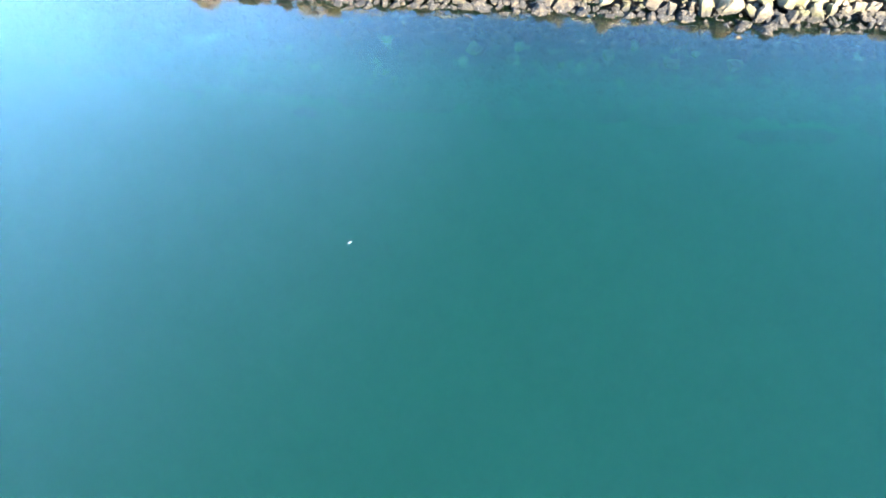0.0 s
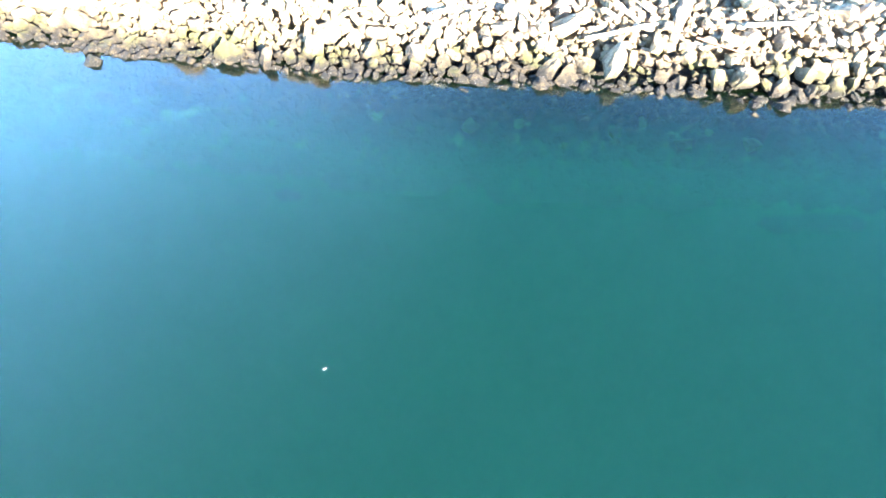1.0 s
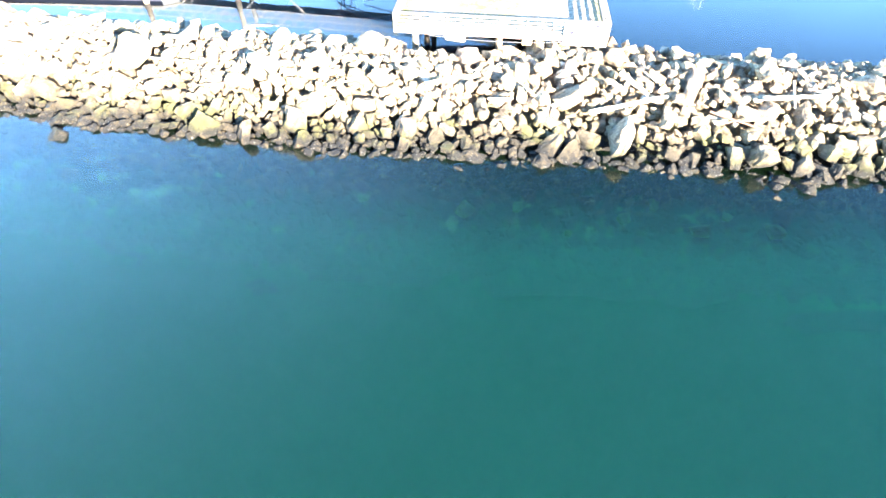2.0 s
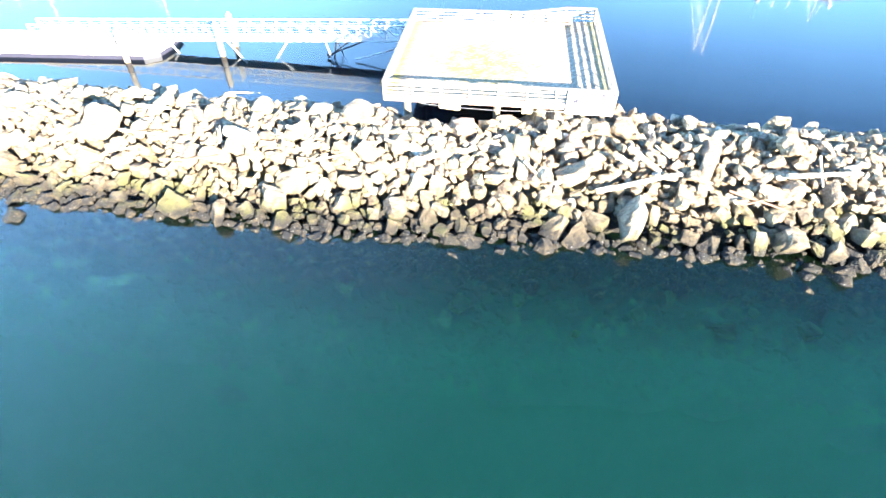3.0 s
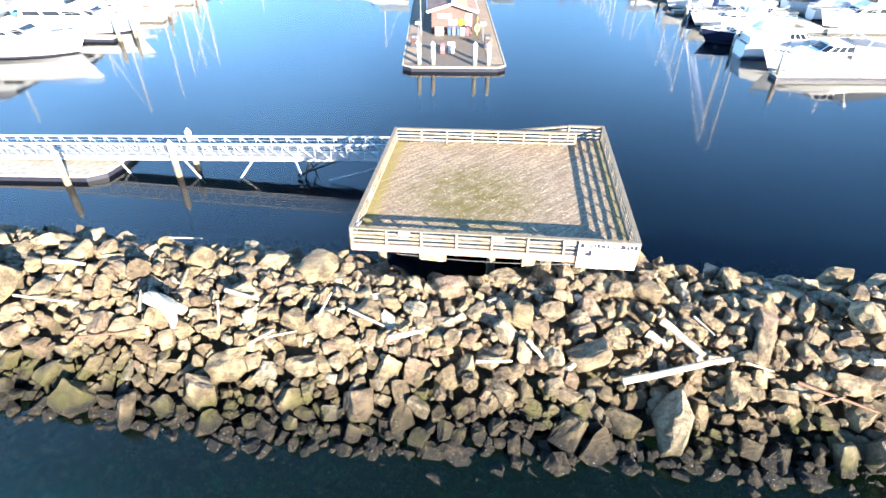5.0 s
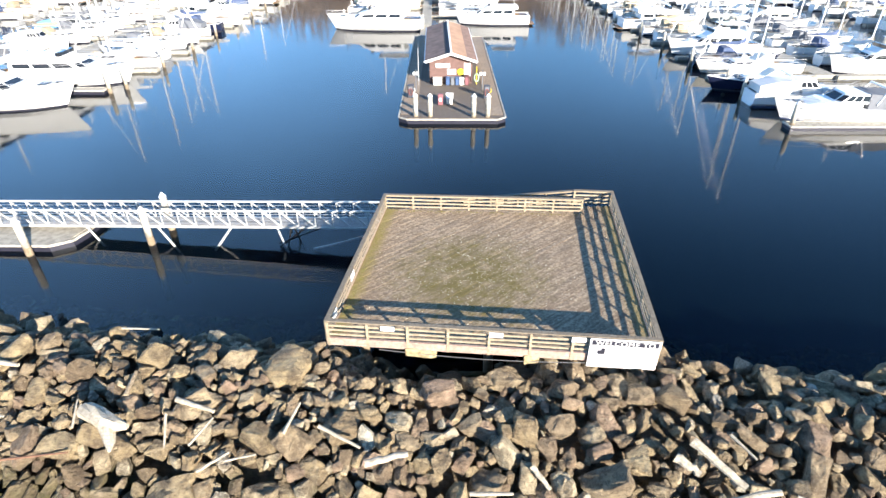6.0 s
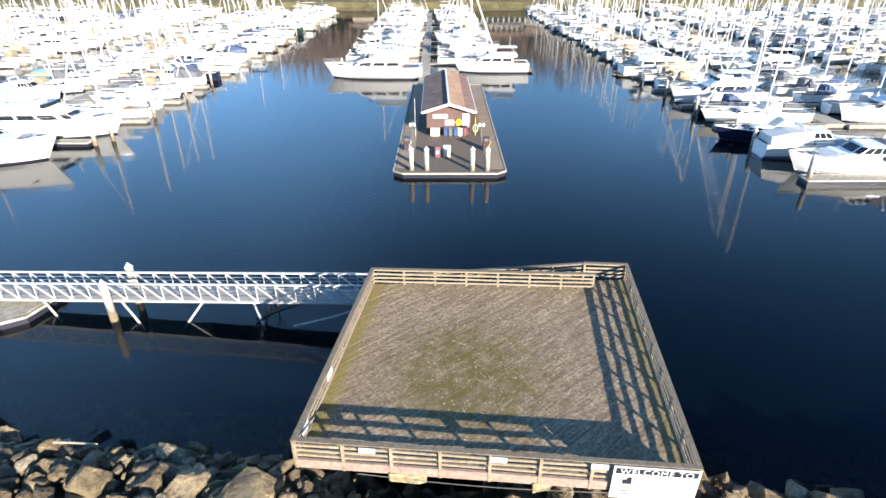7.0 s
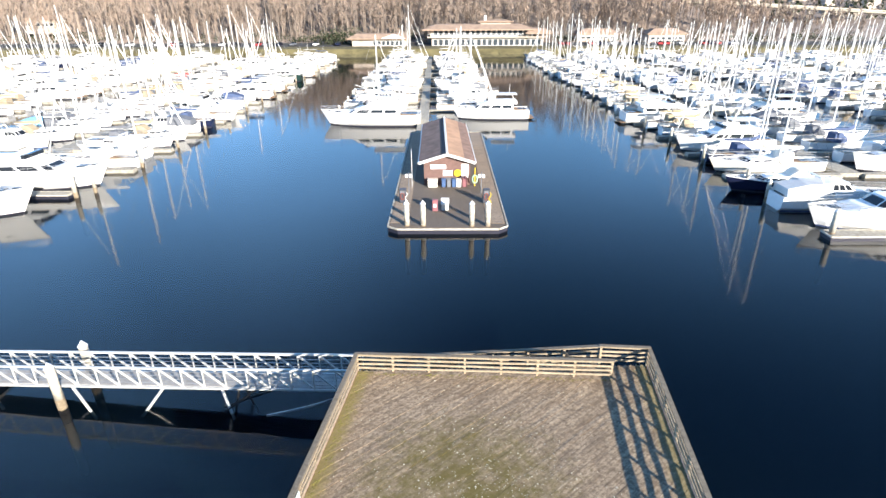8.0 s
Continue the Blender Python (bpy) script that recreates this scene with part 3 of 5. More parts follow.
def platform():
    root = thing("viewing_platform", "weathered grey timber viewing platform with mossy planks and railings", "platform")
    rim = [FL, FR, BR, BL]
    poly = [FL + Vector((0.07, 0.07, 0)), FR + Vector((-0.07, 0.07, 0)), BR + Vector((-0.07, -0.07, 0)), BL + Vector((0.07, -0.07, 0))]
    d = Vector((0.74, 0.67, 0)).normalized()
    nrm = Vector((-d.y, d.x, 0))
    lo = min(p.dot(nrm) for p in poly)
    hi = max(p.dot(nrm) for p in poly)
    w = 0.148
    k = lo + w / 2
    rng = random.Random(4)
    while k < hi:
        c = clip_line(nrm * k, d, rim)
        if c and c[1] - c[0] > 0.12:
            t = c[0]
            while t < c[1] - 1e-6:
                e = t + rng.uniform(3.6, 6.4)
                e = c[1] if c[1] - e < 1.5 else e
                dz = rng.uniform(-0.005, 0.005)
                bm = bmesh.new()
                beam(bm, nrm * k + d * t + Vector((0, 0, DECK - 0.02 + dz)), nrm * k + d * (e - 0.004) + Vector((0, 0, DECK - 0.02 + dz)), w - 0.007, 0.045)
                part("plank", bm, M_DECK, root)
                t = e
        k += w
    bm = bmesh.new()
    loft(bm, [[p + Vector((0, 0, z)) for p in poly] for z in (DECK - 0.30, DECK - 0.055)])
    part("deck_frame", bm, M_BEAM, root, "dark joists under the planks")
    fence(root, FL, FR, DECK, DECK, 8, True)
    fence(root, FR, BR, DECK, DECK, 8, True)
    fence(root, BL, FL, DECK, DECK, 8, True)
    fence(root, INNER_END, BL, DECK, DECK, 7)
    for u, v in ((0.08, 0.12), (0.5, 0.12), (0.92, 0.12), (0.08, 0.6), (0.5, 0.6), (0.92, 0.6), (0.08, 0.93), (0.92, 0.93)):
        p = FL.lerp(FR, u).lerp(BL.lerp(BR, u), v)
        bm = bmesh.new()
        rod(bm, (p.x, p.y, -3.9), (p.x, p.y, DECK - 0.3), 0.2, n=12)
        part("support_pile", bm, M_PILE, root, "round timber pile under the deck")
    # broken lumps under the front edge
    lumps = np.random.default_rng(3)
    for u, w, h in ((0.29, 0.66, 0.22), (0.63, 0.36, 0.24)):
        p = FL.lerp(FR, u)
        bm = stone_shape(lumps, 9, 0.4, False)
        bmesh.ops.transform(bm, matrix=Matrix.Translation((p.x, p.y + 0.14, DECK - 0.46)) @ Matrix.Diagonal((w, 0.3, h * 1.25, 1)), verts=bm.verts)
        part("corbel", bm, M_LUMP, root, "tan broken lump under the edge")
    bm = bmesh.new()
    a, b = FL.lerp(FR, 0.16), FL.lerp(FR, 0.82)
    n = 14
    tube(bm, [a.lerp(b, i / n) + Vector((0, -0.12, DECK - 0.34 - 0.16 * math.sin(math.pi * i / n))) for i in range(n + 1)], 0.009)
    part("hose", bm, M_WIRE, root, "pale hose sagging under the edge")
    # moss heaped against the left rail
    bm = bmesh.new()
    rng2 = random.Random(8)
    for _ in range(700):
        v = rng2.random()
        p = FL.lerp(BL, v) + Vector((0.12 + abs(rng2.gauss(0, 0.16)), 0, DECK + 0.004))
        if rng2.random() < 0.35:
            u = rng2.random()
            p = BL.lerp(INNER_END, u) + Vector((0, -0.08 - abs(rng2.gauss(0, 0.12)), DECK + 0.004))
        r = rng2.uniform(0.015, 0.05)
        bmesh.ops.create_cone(bm, cap_ends=True, segments=5, radius1=r, radius2=r * 0.4, depth=r * 0.5, matrix=Matrix.Translation(p))
    ob = part("moss", bm, M_MOSS, root, "yellow-green moss along the boards")
    tagged(ob, kind="stuff")
    bm = bmesh.new()
    for _ in range(1000):
        u = rng2.uniform(0.05, 0.86)
        v = rng2.uniform(0.1, 0.95)
        if rng2.random() < 0.7:
            u, v = min(0.86, max(0.05, rng2.gauss(0.48, 0.15))), min(0.95, max(0.1, rng2.gauss(0.42, 0.15)))
        p = FL.lerp(FR, u).lerp(BL.lerp(BR, u), v)
        r = rng2.uniform(0.010, 0.019) if rng2.random() < 0.86 else rng2.uniform(0.02, 0.032)
        bmesh.ops.create_cone(bm, cap_ends=True, segments=5, radius1=r, radius2=r * 0.3, depth=r * 0.6, matrix=Matrix.Translation(p + Vector((0, 0, DECK + 0.012))))
    tagged(part("shell_litter", bm, M_LITTER, root, "broken pale shells scattered on the planks"), kind="stuff")


M_LITTER = plain("broken_shell", (0.78, 0.72, 0.55), 0.9, wear=0.2)
M_MOSS = plain("yellow_moss", (0.25, 0.22, 0.05), 0.95, wear=0.2)
platform()


def sign_board():
    """The large white board hung on the front rail, and small plates."""
    d = (FR - FL).normalized()
    out = Vector((d.y, -d.x, 0))
    base = FL.lerp(FR, 0.797)
    root = thing("notice_board", "large white notice board with a dark title and a picture", "sign")
    turn = Matrix.Translation(base + out * 0.16 + Vector((0, 0, DECK - 0.46))) @ Matrix(((d.x, -out.x, 0, 0), (d.y, -out.y, 0, 0), (0, 0, 1, 0), (0, 0, 0, 1)))
    W, H = 2.43, 1.30
    bm = bmesh.new()
    box(bm, 0, W, -0.02, 0.02, 0, H, 0.006)
    part("panel", bm, M_WHITE, root, at=turn)
    bm = bmesh.new()
    box(bm, 0.07, W - 0.07, -0.028, -0.021, H - 0.27, H - 0.05)
    part("title_band", bm, M_BOOT, root, "dark band behind the title", at=turn)
    letters = bpy.data.curves.new("title", "FONT")
    letters.body, letters.size, letters.extrude, letters.align_x, letters.space_character = "WELCOME TO", 0.29, 0.003, "CENTER", 1.12
    text = new("title", letters)
    me = text.to_mesh().copy()
    bpy.data.objects.remove(text)
    me.materials.append(M_WHITE)
    title = new("title", me)
    title.matrix_basis = turn @ pose(W / 2, -0.034, H - 0.265, 90, 0, 0)
    title.parent = root
    bm = bmesh.new()
    box(bm, 0.30, 0.56, -0.03, -0.021, 0.62, 0.80)
    box(bm, 0.42, 0.56, -0.03, -0.0215, 0.80, 0.90)
    part("picture", bm, M_BOOT, root, "small dark picture", at=turn)
    for i, w in enumerate((0.4, 0.3)):
        bm = bmesh.new()
        box(bm, 0.22, 0.22 + w, -0.03, -0.021, 0.30 - i * 0.12, 0.35 - i * 0.12)
        part("caption_bar", bm, M_GREY, root, at=turn)
    for u, z, w in ((0.19, 0.66, 0.5), (0.52, 0.67, 0.5), (0.765, 0.68, 0.5)):
        p = FL.lerp(FR, u)
        plate = thing("small_plate", "small white plate screwed to the railing", "sign", "plates on the railing")
        m = Matrix.Translation(p + out * 0.115 + Vector((0, 0, DECK + z))) @ Matrix(((d.x, -out.x, 0, 0), (d.y, -out.y, 0, 0), (0, 0, 1, 0), (0, 0, 0, 1)))
        bm = bmesh.new()
        box(bm, -w / 2, w / 2, -0.012, 0.012, -0.09, 0.12, 0.004)
        part("panel", bm, M_WHITE, plate, at=m)
    dl = (BL - FL).normalized()
    for v in (0.05, 0.30):
        p = FL.lerp(BL, v)
        plate = thing("small_plate", "small white plate on the side railing", "sign", "plates on the railing")
        bm = bmesh.new()
        beam(bm, p + Vector((0.06, 0, DECK + 0.5)), p + dl * 0.5 + Vector((0.06, 0, DECK + 0.5)), 0.02, 0.3)
        part("panel", bm, M_WHITE, plate)


sign_board()


def ramp():
    """The walkway behind the platform that climbs from the gangway to the deck."""
    root = thing("access_ramp", "timber ramp with railing behind the viewing platform", "ramp")
    a0, a1 = Vector((-1.4, 49.72, 0)), Vector((-1.4, 50.85, 0))
    b0, b1 = INNER_END + Vector((-0.3, 0.12, 0)), Vector((8.85, 49.62, 0))
    n = 60
    for i in range(n):
        u = (i + 0.5) / n
        p, q = a0.lerp(b0, u), a1.lerp(b1, u)
        z = lerp(1.5, DECK, u) - 0.03
        bm = bmesh.new()
        beam(bm, p + Vector((0, 0, z)), q + Vector((0, 0, z)), 0.165, 0.04)
        part("plank", bm, M_DECK, root)
    fence(root, a1, b1, 1.5, DECK, 7)
    fence(root, b1, BR, DECK, DECK, 1)
    for s0, s1 in ((a0, b0), (a1, b1)):
        bm = bmesh.new()
        beam(bm, s0 + Vector((0, 0, 1.3)), s1 + Vector((0, 0, DECK - 0.22)), 0.1, 0.24)
        part("stringer", bm, M_BEAM, root)


ramp()


# ---- gangway and landing float ----
def gangway_at(x, side, up):
    """A point of the gangway, which climbs from the float to the platform: side 0 is the near truss, 1 the far one."""
    return Vector((x, 50.70 - 0.054 * (x + 20) + 1.17 * side, 0.80 + 0.036 * (x + 20) + up))


def gangway():
    root = thing("gangway", "white aluminium truss gangway over the water", "gangway")
    x0, x1, tall = -29.5, -1.35, 1.05
    n = 28
    for side in (0, 1):
        for up in (0, tall):
            bm = bmesh.new()
            beam(bm, gangway_at(x0, side, up), gangway_at(x1, side, up), 0.09, 0.09)
            part("chord", bm, M_ALU, root)
        for i in range(n + 1):
            x = lerp(x0, x1, i / n)
            bm = bmesh.new()
            beam(bm, gangway_at(x, side, 0.04), gangway_at(x, side, tall - 0.04), 0.05, 0.05, (1, 0, 0))
            part("upright", bm, M_ALU, root)
            if i < n:
                bm = bmesh.new()
                beam(bm, gangway_at(x, side, tall - 0.05), gangway_at(lerp(x0, x1, (i + 1) / n), side, 0.05), 0.065, 0.065)
                part("diagonal", bm, M_ALU, root)
        for k in range(4):
            bm = bmesh.new()
            off = 0.95 if side else 0.05
            beam(bm, gangway_at(x0, off, 0.22 + k * 0.2), gangway_at(x1, off, 0.22 + k * 0.2), 0.02, 0.022)
            part("guard_rail", bm, M_WIRE, root)
    m = 150
    for i in range(m):
        x = lerp(x0, x1, (i + 0.5) / m)
        bm = bmesh.new()
        beam(bm, gangway_at(x, 0.045, 0.05), gangway_at(x, 0.955, 0.05), 0.17, 0.03)
        part("tread", bm, M_GRATE, root)
    for i in range(n // 2 + 1):
        x = lerp(x0, x1, i * 2 / n)
        bm = bmesh.new()
        beam(bm, gangway_at(x, 0.0, -0.02), gangway_at(x, 1.0, -0.02), 0.06, 0.05)
        part("cross_bearer", bm, M_ALU, root)
    for x, dx, y in ((-19.3, 1.0, 50.3), (-14.9, 1.4, 49.7), (-10.4, -1.1, 49.95), (-7.7, 0.5, 49.8)):
        bm = bmesh.new()
        rod(bm, gangway_at(x, 0.1, -0.05), (x + dx, y, -0.3), 0.065, n=8)
        part("brace", bm, M_ALU, root, "pale slanting brace into the water")
    for a, b in ((gangway_at(-6.9, 0.2, -0.05), (-7.3, 49.9, -0.6)), ((-7.7, 50.1, 0.15), gangway_at(-4.6, 0.4, -0.05)), (gangway_at(-7.0, 0.6, -0.05), (-6.4, 50.6, -0.6)), ((-7.6, 49.8, 0.1), gangway_at(-5.9, 0.3, -0.05))):
        bm = bmesh.new()
        rod(bm, a, b, 0.05, n=8)
        part("tie_rod", bm, M_BLACK, root, "dark rusty tie rod")
    bm = bmesh.new()
    a, b = Vector((-5.6, 49.6, 0.12)), gangway_at(-1.6, 0.0, -0.1)
    tube(bm, [a.lerp(b, i / 8) + Vector((0, 0, -0.1 * math.sin(math.pi * i / 8))) for i in range(9)], 0.035)
    part("cable", bm, M_WIRE, root, "grey cable hanging to the water")


gangway()


def pile(x, y, top, r=0.22, name="mooring_pile", label="pale concrete mooring pile with a white cone cap", mat=None, group="mooring piles"):
    root = thing(name, label, "pile", group)
    bm = bmesh.new()
    rod(bm, (x, y, 0.55), (x, y, top - 0.28), r, n=16)
    rod(bm, (x, y, -4), (x, y, -0.05), r, n=16)
    smooth(part("shaft", bm, mat or M_WALER, root))
    bm = bmesh.new()
    rod(bm, (x, y, -0.05), (x, y, 0.55), r * 1.02, n=16)
    part("tide_band", bm, M_PILE, root, "brown stained tide band")
    bm = bmesh.new()
    rod(bm, (x, y, top - 0.28), (x, y, top), r * 1.12, 0.02, n=16)
    part("cap", bm, M_WHITE, root, "white pointed cap")
    return root


pile(-15.25, 50.08, 2.5, 0.2)
pile(-14.85, 51.85, 2.5, 0.2)
pile(-21.6, 48.75, 2.4, 0.2)


def float_dock(name, pts, top, label, rim=0.12, mat=None):
    """A flat float: planked top, pale rim and dark sides."""
    root = thing(name, label, "dock")
    ps = [Vector(p) for p in pts]
    c = sum(ps, Vector((0, 0))) / len(ps)
    inner = [c + (p - c) * (1 - 2.2 * rim / (p - c).length) for p in ps]
    bm = bmesh.new()
    loft(bm, [[Vector((p.x, p.y, z)) for p in inner] for z in (top - 0.1, top)])
    part("deck", bm, mat or M_DOCK, root, "weathered brown planked top")
    bm = bmesh.new()
    loft(bm, [[Vector((p.x, p.y, z)) for p in ps] for z in (-0.35, top - 0.1)])
    part("pontoon", bm, M_BOOT, root, "dark pontoon side")
    bm = bmesh.new()
    n = len(ps)
    for i in range(n):
        a, b = ps[i], ps[(i + 1) % n]
        beam(bm, (a.x, a.y, top - 0.03), (b.x, b.y, top - 0.03), rim, 0.13)
    part("rim", bm, M_WALER, root, "pale timber rim")
    return root


float_dock("landing_float", [(-60, 49.1), (-20.6, 49.1), (-19.6, 49.75), (-19.3, 51.0), (-19.3, 52.8), (-60, 52.8)], 0.42, "old pale concrete landing float under the gangway", mat=M_CONCRETE)


# ---- fuel dock and its hut ----
AX = Vector((-0.037, 1.0, 0)).normalized()
AY = Vector((AX.y, -AX.x, 0))


def fuel_dock():
    float_dock("fuel_dock", [(-1.9, 71.35), (6.3, 71.5), (7.05, 72.2), (6.3, 109.0), (-3.7, 109.0), (-2.75, 72.0)], 0.45, "long brown planked fuel dock with a pale rim")
    for s, lab in ((-1, "worn pale boards along the dock edge"), (1, "worn pale boards along the dock edge")):
        root = thing("dock_walkway", lab, "boards", "edge boards of the fuel dock")
        for i in range(58):
            y = 72.7 + i * 0.62
            u = (y - 72.2) / 36.8
            edge = lerp(-2.62, -3.5, u) if s < 0 else lerp(6.88, 6.1, u)
            bm = bmesh.new()
            box(bm, min(edge, edge - s * 1.45), max(edge, edge - s * 1.45), y, y + 0.6, 0.452, 0.478)
            part("plank", bm, M_DOCK_PALE, root)
    for x in (-1.2, 0.13, 4.1, 5.4):
        pile(x, 72.15, 2.62, 0.22)


fuel_dock()


def hut():
    m = Matrix.Translation((1.9, 83.4, 0.455)) @ Matrix.Rotation(math.atan2(-AX.x, AX.y), 4, "Z")
    root = thing("dock_hut", "brown boarded dock hut with a red-brown gable roof and white trim", "hut")
    W, L, EAVE, RIDGE = 2.3, 18.2, 2.55, 3.25
    bm = bmesh.new()
    box(bm, -W, W, 0.0, L, 0, EAVE)
    part("wall", bm, M_HOUSE, root, at=m)
    bm = bmesh.new()
    loft(bm, [[(-W, y, EAVE), (W, y, EAVE), (0, y, RIDGE - 0.08)] for y in (0.0, L)])
    part("gable", bm, M_HOUSE, root, at=m)
    O = 2.78
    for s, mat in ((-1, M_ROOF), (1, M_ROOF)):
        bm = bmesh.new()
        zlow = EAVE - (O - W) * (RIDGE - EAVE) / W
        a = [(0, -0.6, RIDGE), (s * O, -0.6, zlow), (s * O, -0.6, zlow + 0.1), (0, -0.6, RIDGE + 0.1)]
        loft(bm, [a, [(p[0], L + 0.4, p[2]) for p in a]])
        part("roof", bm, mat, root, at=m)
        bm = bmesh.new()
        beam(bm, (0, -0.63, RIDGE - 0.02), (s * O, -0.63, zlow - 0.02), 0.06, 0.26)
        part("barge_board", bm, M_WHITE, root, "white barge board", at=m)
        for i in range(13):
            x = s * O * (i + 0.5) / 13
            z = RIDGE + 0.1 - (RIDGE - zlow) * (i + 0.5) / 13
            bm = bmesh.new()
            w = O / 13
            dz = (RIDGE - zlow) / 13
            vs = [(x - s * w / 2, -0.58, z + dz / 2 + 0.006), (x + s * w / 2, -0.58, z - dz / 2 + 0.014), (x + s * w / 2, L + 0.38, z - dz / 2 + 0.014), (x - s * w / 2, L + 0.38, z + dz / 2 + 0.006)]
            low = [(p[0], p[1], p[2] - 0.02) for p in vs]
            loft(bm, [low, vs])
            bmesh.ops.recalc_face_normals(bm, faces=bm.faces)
            # shade beside the ridge painted as darker left courses; right inner courses tan
            part("shingle_course", bm, M_ROOF_SHADE if (s < 0 and i < 3) else M_ROOF_TAN if (s > 0 and i < 8) else mat, root, at=m)
        bm = bmesh.new()
        beam(bm, (s * (O + 0.05), -0.6, zlow), (s * (O + 0.05), L + 0.4, zlow), 0.12, 0.12)
        part("gutter", bm, M_WHITE, root, "white gutter", at=m)
    bm = bmesh.new()
    beam(bm, (0, -0.62, RIDGE + 0.15), (0, L + 0.42, RIDGE + 0.15), 0.22, 0.06)
    part("ridge_cap", bm, M_WHITE, root, "pale ridge cap", at=m)
    for x0, x1, z0, z1, nm, mat in ((-1.65, -0.1, 1.66, 2.1, "sign_panel", M_WHITE), (-0.4, 0.55, 0.95, 1.5, "sign_panel", M_WHITE), (1.42, 2.12, 0.75, 2.15, "white_door", M_WHITE)):
        bm = bmesh.new()
        box(bm, x0, x1, -0.06, -0.01, z0, z1, 0.01)
        part(nm, bm, mat, root, at=m)
    bm = bmesh.new()
    rod(bm, (1.05, -0.16, 1.25), (1.05, -0.08, 1.25), 0.36, n=24)
    part("round_sign", bm, M_YELLOW, root, "bright yellow round sign", at=m)
    for i in range(5):
        for s in (-1, 1):
            y = 2.0 + i * 3.3
            bm = bmesh.new()
            box(bm, s * (W + 0.02) - 0.03, s * (W + 0.02) + 0.03, y, y + 1.2, 0.95, 1.95, 0.01)
            win = part("window", bm, M_PANE, root, at=m)
            bm = bmesh.new()
            for zz in (0.92, 1.98):
                box(bm, s * (W + 0.03) - 0.04, s * (W + 0.03) + 0.04, y - 0.06, y + 1.26, zz - 0.04, zz + 0.04)
            part("window_frame", bm, M_WHITE, win)
    return m


HUT = hut()


def dock_items():
    m0 = HUT
    # bins and chests along the front of the hut
    for x, w, h, mat, lab, nm in ((-1.45, 0.95, 0.7, M_CREAM, "cream storage chest against the hut", "storage_chest"), (-0.35, 0.40, 0.74, M_BLUE_BIN, "dull blue recycling bin", "recycling_bin"), (0.15, 0.40, 0.74, M_GREY, "grey bin", "recycling_bin"), (0.66, 0.40, 0.74, M_BLUE_BIN, "dull blue recycling bin", "recycling_bin"), (1.15, 0.46, 0.68, M_WHITE, "white cool box", "cool_box"), (1.72, 0.46, 0.9, M_MAROON, "faded maroon drinks machine", "drinks_machine")):
        root = thing(nm, lab + " on the fuel dock", "bin", "bins by the hut")
        bm = bmesh.new()
        box(bm, x - w / 2, x + w / 2, -0.85, -0.3, 0, h, 0.04)
        part("body", bm, mat, root, at=m0)
        bm = bmesh.new()
        box(bm, x - w / 2 - 0.03, x + w / 2 + 0.03, -0.9, -0.26, h, h + 0.1, 0.03)
        part("lid", bm, mat, root, at=m0)
    root = thing("life_ring", "pale green and white life ring on its post", "life ring")
    bm = bmesh.new()
    n, k = 20, 8
    rings = [[Vector((2.75 + (0.24 + 0.06 * math.cos(2 * math.pi * j / k)) * math.cos(2 * math.pi * i / n), -0.6 + 0.07 * math.sin(2 * math.pi * j / k), 0.75 + (0.40 + 0.06 * math.cos(2 * math.pi * j / k)) * math.sin(2 * math.pi * i / n))) for j in range(k)] for i in range(n + 1)]
    loft(bm, rings, caps=False)
    smooth(part("ring", bm, M_RING, root, at=m0))
    bm = bmesh.new()
    rod(bm, (2.75, -0.5, 0), (2.75, -0.5, 1.9), 0.05)
    part("post", bm, M_YELLOW, root, at=m0)
    for x, y in ((-2.05, 78.0), (5.55, 78.0)):
        root = thing("fuel_pump", "grey fuel pump with a red hose on the dock", "fuel pump", "fuel pumps")
        bm = bmesh.new()
        box(bm, x - 0.32, x + 0.32, y - 0.28, y + 0.28, 0.45, 1.75, 0.05)
        part("cabinet", bm, M_PUMP, root)
        bm = bmesh.new()
        box(bm, x - 0.2, x + 0.2, y - 0.31, y - 0.282, 1.38, 1.62, 0.01)
        part("dial", bm, M_GREY, root)
        bm = bmesh.new()
        n = 14
        tube(bm, [Vector((x + 0.17 * math.cos(2 * math.pi * i / n), y - 0.33, 1.12 + 0.32 * math.sin(2 * math.pi * i / n))) for i in range(n + 1)], 0.03)
        part("hose", bm, M_HOSE, root, "coiled dull red hose")
        bm = bmesh.new()
        tube(bm, [Vector((x + 0.34 + 0.1 * math.sin(i * 0.7), y - 0.3, 1.5 - 0.085 * i)) for i in range(13)], 0.03)
        part("fuel_line", bm, M_YELLOW if x > 0 else M_WHITE, root, "looped fuel line hanging from the pump")
        pole = thing("sign_pole", "white pole with two square plates", "sign", "sign poles")
        px = x + (0.35 if x < 0 else -0.35)
        bm = bmesh.new()
        rod(bm, (px, y + 2.6, 0.45), (px, y + 2.6, 2.6), 0.04)
        part("pole", bm, M_GREY, pole)
        for s in (-0.19, 0.19):
            bm = bmesh.new()
            box(bm, px + s - 0.12, px + s + 0.12, y + 2.5, y + 2.54, 2.05, 2.38, 0.01)
            part("plate", bm, M_WHITE, pole)
    root = thing("fire_extinguisher_box", "red fire point box with a white label", "box")
    bm = bmesh.new()
    box(bm, 0.72, 1.22, 75.5, 75.95, 0.45, 1.5, 0.06)
    part("body", bm, M_MAROON, root)
    bm = bmesh.new()
    box(bm, 0.84, 1.10, 75.46, 75.495, 0.85, 1.15, 0.01)
    part("label_plate", bm, M_WHITE, root)
    root = thing("dock_box", "white fibreglass dock box with sloping lid", "box")
    bm = bmesh.new()
